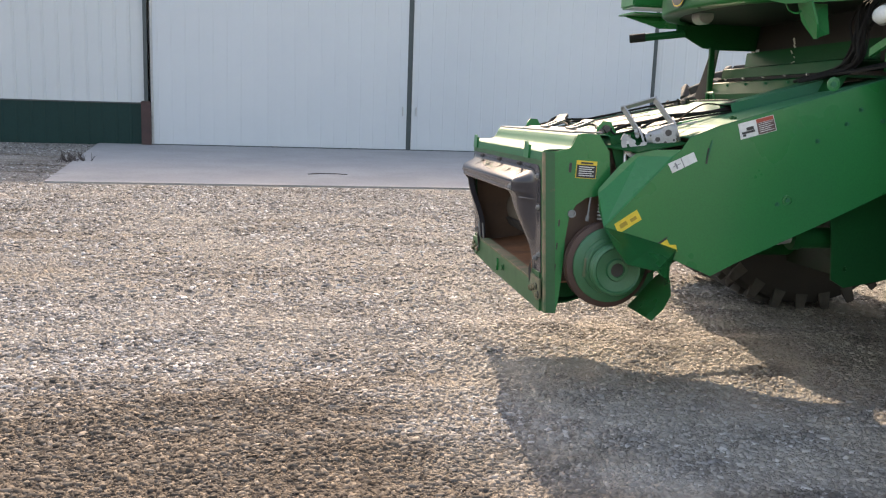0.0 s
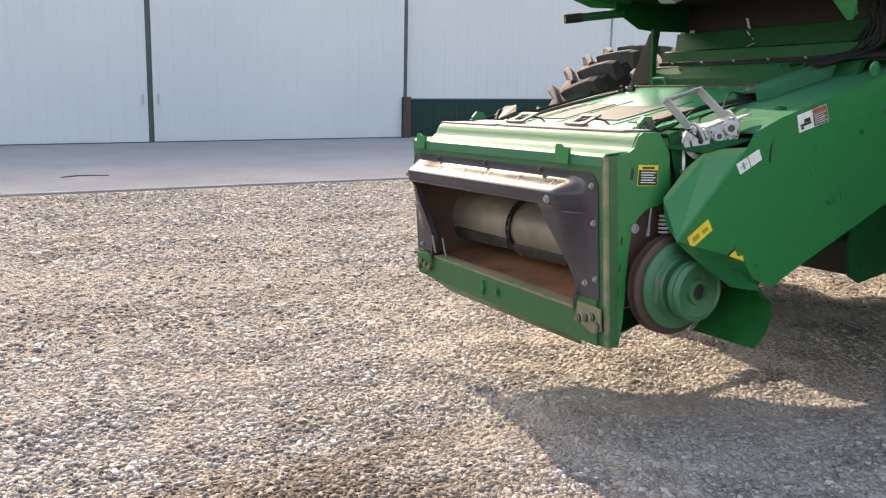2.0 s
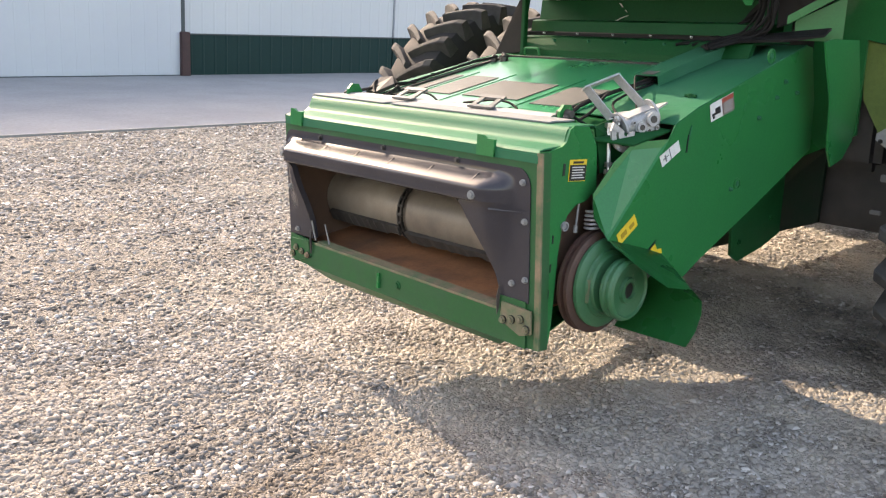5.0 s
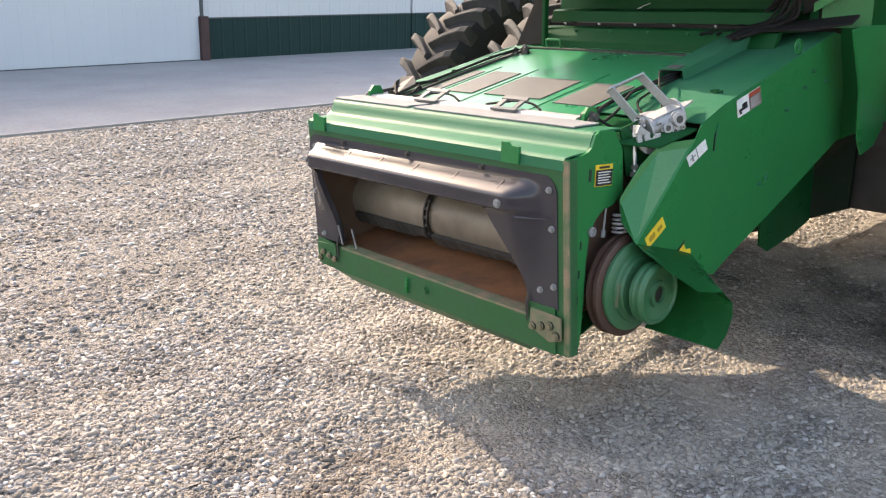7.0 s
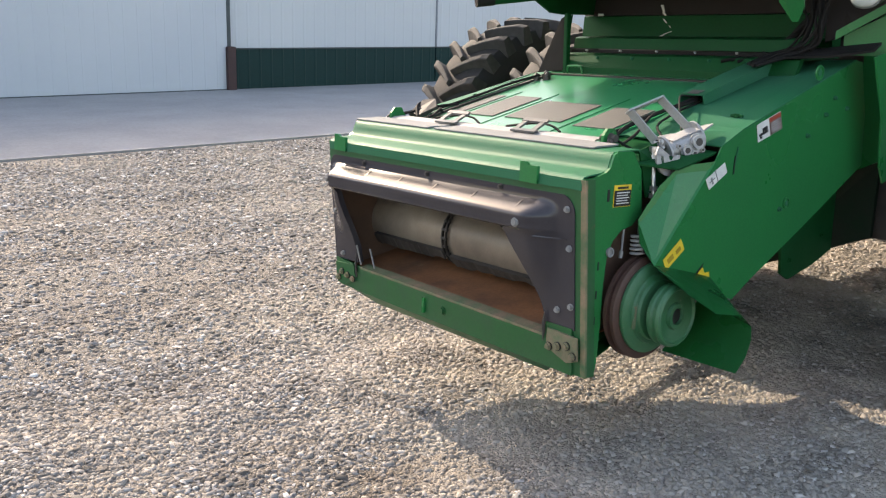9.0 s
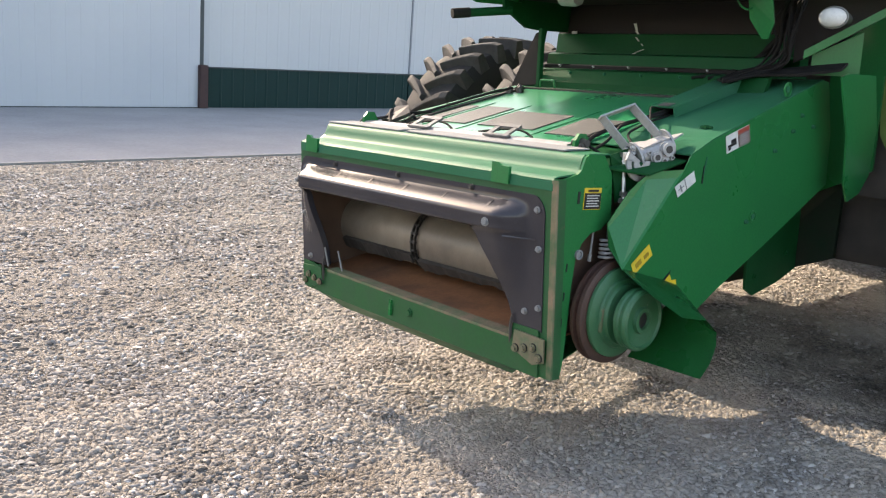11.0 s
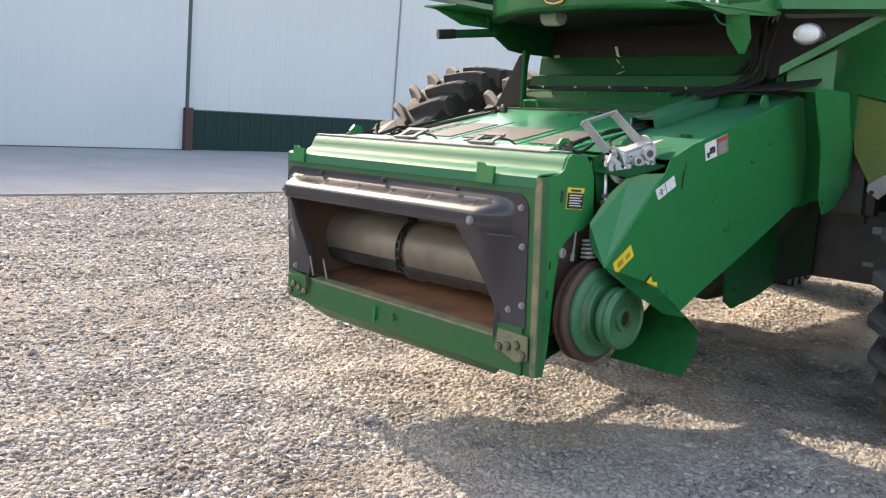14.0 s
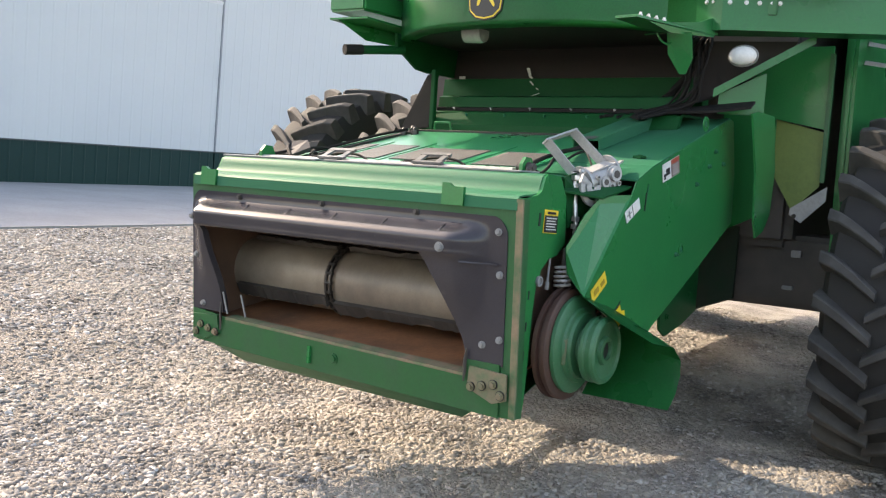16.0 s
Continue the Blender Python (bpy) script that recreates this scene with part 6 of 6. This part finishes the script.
def wheel(name, x, y0, y1, radius, z, label):
    """A tractor tyre with slanting lugs on a dished rim."""
    mid, half = (y0 + y1) / 2, (y1 - y0) / 2
    s = radius / 0.97
    bm = bmesh.new()
    core = radius - 0.056 * s
    prof = [(core * 0.55, y0 + 0.06), (core * 0.62, y0 + 0.015), (core * 0.78, y0), (core * 0.90, y0 + 0.012), (core * 0.97, y0 + 0.05), (core, mid - half * 0.4),
            (core, mid + half * 0.4), (core * 0.97, y1 - 0.05), (core * 0.90, y1 - 0.012), (core * 0.78, y1), (core * 0.62, y1 - 0.015), (core * 0.55, y1 - 0.06)]
    turned(bm, prof, (x, z), 64)
    t = part(name, bm, TYRE, combine, label, STILL, True)
    n = 27
    for k in range(2 * n):
        a0 = 2 * math.pi * (k / (2 * n))
        sgn = 1 if k % 2 else -1
        bm = bmesh.new()
        secs = []
        for i in range(6):
            u = i / 5
            y = mid + sgn * half * (-0.06 + 1.07 * u)
            ang = a0 + 0.17 * (1 - u) ** 1.3
            rt = radius - 0.008 * s * u * u if u < 0.9 else radius - 0.022 * s
            rb = core - 0.03 - (0.075 * s if u > 0.9 else 0.02 * u)
            w = (0.020 + 0.013 * u) / radius
            secs.append([bm.verts.new((x + r_ * math.cos(ang + d), y, z + r_ * math.sin(ang + d))) for r_, d in ((rb, -w * 1.8), (rt - 0.006, -w), (rt, -w * 0.7), (rt, w * 0.7), (rt - 0.006, w), (rb, w * 1.8))])
        for p, q in zip(secs, secs[1:]):
            for i in range(6):
                bm.faces.new((p[i], p[(i + 1) % 6], q[(i + 1) % 6], q[i]))
        bm.faces.new(secs[0])
        bm.faces.new(secs[-1][::-1])
        part("lug", bm, TYRE_LUG, t)
    bm = bmesh.new()
    turned(bm, [(core * 0.56, y0 + 0.05), (core * 0.58, y0 + 0.03), (core * 0.53, y0 + 0.05), (core * 0.50, mid), (core * 0.2, mid + 0.03), (core * 0.18, mid - 0.05), (core * 0.1, mid - 0.05)], (x, z), 40)
    part("rim", bm, DECAL_YELLOW, t, "yellow wheel rim", STILL, True)


cab()
recess()
right_frame()
chassis()
wheel("front_wheel", 2.74, 1.08, 1.60, 0.97, 0.93, "dusty lugged inner dual tyre")
wheel("front_wheel", 2.74, 1.93, 2.45, 0.97, 0.93, "dusty lugged outer dual tyre")
wheel("front_wheel", 2.74, -2.06, -1.54, 0.97, 0.93, "dusty lugged inner dual tyre")
wheel("front_wheel", 2.74, -2.84, -2.32, 0.97, 0.93, "dusty lugged outer dual tyre")
wheel("rear_wheel", 6.45, 1.05, 1.50, 0.66, 0.64, "lugged rear tyre")
wheel("rear_wheel", 6.45, -1.55, -1.10, 0.66, 0.64, "lugged rear tyre")


# ---- weeds at the apron's edge ----
bm = bmesh.new()
rng = random.Random(5)
for k in range(46):
    a, r = rng.uniform(0, 6.28), rng.uniform(0, 1)
    p = Vector((-5.0 + 0.36 * r * math.cos(a), 11.65 + 0.15 * r * math.sin(a), -0.01))
    h = rng.uniform(0.08, 0.22)
    tip = p + Vector((rng.uniform(-0.10, 0.10), rng.uniform(-0.05, 0.05), h))
    rod(bm, p, tip, 0.008, 4, 0.002)
tagged(part("weed_tuft", bm, WEED), "dry dark weed tuft in the gravel", "weeds", kind="stuff")


# ---- loose gravel ----
def gravel_material():
    m = bpy.data.materials.new("crushed_stone")
    m.use_nodes = True
    n, l = m.node_tree.nodes, m.node_tree.links
    b = n["Principled BSDF"]
    geo = n.new("ShaderNodeNewGeometry")
    ramp = n.new("ShaderNodeValToRGB")
    e = ramp.color_ramp.elements
    e[0].position, e[0].color = 0.0, (0.065, 0.059, 0.053, 1)
    e[1].position, e[1].color = 1.0, (0.58, 0.57, 0.555, 1)
    for p, c in ((0.20, (0.125, 0.114, 0.103, 1)), (0.44, (0.200, 0.190, 0.180, 1)), (0.66, (0.32, 0.31, 0.30, 1)), (0.80, (0.225, 0.200, 0.174, 1))):
        x = e.new(p)
        x.color = c
    l.new(geo.outputs["Random Per Island"], ramp.inputs[0])
    pos = n.new("ShaderNodeTexCoord")
    broad = n.new("ShaderNodeTexNoise")
    broad.inputs["Scale"].default_value, broad.inputs["Detail"].default_value = 0.7, 5
    l.new(pos.outputs["Object"], broad.inputs["Vector"])
    rng_ = n.new("ShaderNodeMapRange")
    rng_.inputs[1].default_value, rng_.inputs[2].default_value, rng_.inputs[4].default_value = 0.48, 0.66, 0.65
    l.new(broad.outputs["Fac"], rng_.inputs[0])
    mix = n.new("ShaderNodeMix")
    mix.data_type = "RGBA"
    l.new(rng_.outputs[0], mix.inputs[0])
    l.new(ramp.outputs[0], mix.inputs[6])
    mix.inputs[7].default_value = (0.33, 0.295, 0.25, 1)
    l.new(mix.outputs[2], b.inputs["Base Color"])
    b.inputs["Roughness"].default_value = 0.9
    return m


def dirt(x, y):
    """How bare the bed lies, 0 to 1: worn streaks along the lane and a few patches."""
    r = np.random.default_rng(11)
    t = np.zeros_like(x)
    for k in range(9):
        fx, fy, p, w = r.uniform(0.25, 0.9), r.uniform(1.2, 5.0), r.uniform(0, 6.28), r.uniform(0.5, 1.0)
        t += w * np.sin(fx * x + fy * y + p + 0.7 * np.sin(0.8 * x + p))
    for k in range(5):
        fx, fy, p = r.uniform(1.5, 5.0), r.uniform(1.5, 5.0), r.uniform(0, 6.28)
        t += 0.45 * np.sin(fx * x - fy * y + p)
    return 1 / (1 + np.exp(-(t - 1.2) * 1.6))


def gravel(name, count, x0, x1, y0, y1, lo, hi, seed, keep, bare=0.8):
    """Many small angular stones lying in the bed, as one mesh."""
    r = np.random.default_rng(seed)
    x, y = r.uniform(x0, x1, count), r.uniform(y0, y1, count)
    ok = keep(x, y) & (r.random(count) > bare * dirt(x, y))
    x, y = x[ok], y[ok]
    n = len(x)
    cube = np.array([(-1, -1, -1), (1, -1, -1), (1, 1, -1), (-1, 1, -1), (-0.7, -0.7, 1), (0.7, -0.7, 1), (0.7, 0.7, 1), (-0.7, 0.7, 1)], float)
    size = lo + (hi - lo) * r.random(n) ** 2.6
    v = cube[None] * (1 + r.uniform(-0.5, 0.5, (n, 8, 3)))
    v *= (size[:, None] * np.stack([r.uniform(0.9, 1.8, n), r.uniform(0.6, 1.0, n), r.uniform(0.26, 0.58, n)], 1))[:, None]
    a, t = r.uniform(0, 2 * math.pi, n), r.normal(0, 0.35, n)
    ct, st = np.cos(t)[:, None], np.sin(t)[:, None]
    vy, vz = v[..., 1] * ct - v[..., 2] * st, v[..., 1] * st + v[..., 2] * ct
    ca, sa = np.cos(a)[:, None], np.sin(a)[:, None]
    vx, vy = v[..., 0] * ca - vy * sa, v[..., 0] * sa + vy * ca
    z = r.uniform(-0.004, 0.005, n) + relief(x, y)
    co = np.stack([vx + x[:, None], vy + y[:, None], vz + z[:, None]], -1).reshape(-1, 3)
    q = np.array([(3, 2, 1, 0), (4, 5, 6, 7), (0, 1, 5, 4), (1, 2, 6, 5), (2, 3, 7, 6), (3, 0, 4, 7)])[1:]
    faces = (q[None] + (np.arange(n) * 8)[:, None, None]).reshape(-1, 4)
    me = bpy.data.meshes.new(name)
    me.vertices.add(len(co))
    me.vertices.foreach_set("co", co.ravel())
    me.loops.add(faces.size)
    me.loops.foreach_set("vertex_index", faces.ravel())
    me.polygons.add(len(faces))
    me.polygons.foreach_set("loop_start", np.arange(0, faces.size, 4))
    me.update(calc_edges=True)
    me.materials.append(STONES)
    return tagged(new(name, me), "loose pale crushed stone, grey and tan", "gravel", kind="stuff")


STONES = gravel_material()
add_lanes(STONES)
gravel("gravel", 150000, -3.8, 2.4, -2.6, 1.6, 0.0036, 0.0155, 3, lambda x, y: y > -2.6 - 0.3 * (x + 1.5), 0.55)
gravel("gravel", 135000, -6.5, 7.5, -1.5, 4.6, 0.005, 0.0185, 4, lambda x, y: ~((x > -3.8) & (x < 2.4) & (y < 1.6)), 0.5)
gravel("gravel", 75000, -9.0, 9.0, 4.6, 8.5, 0.008, 0.021, 5, lambda x, y: y < 8.5, 0.4)
gravel("gravel", 9000, -9.0, -4.6, 8.4, 15.4, 0.010, 0.022, 6, lambda x, y: x < -4.75 - (y - 8.5) * 0.08, 0.3)
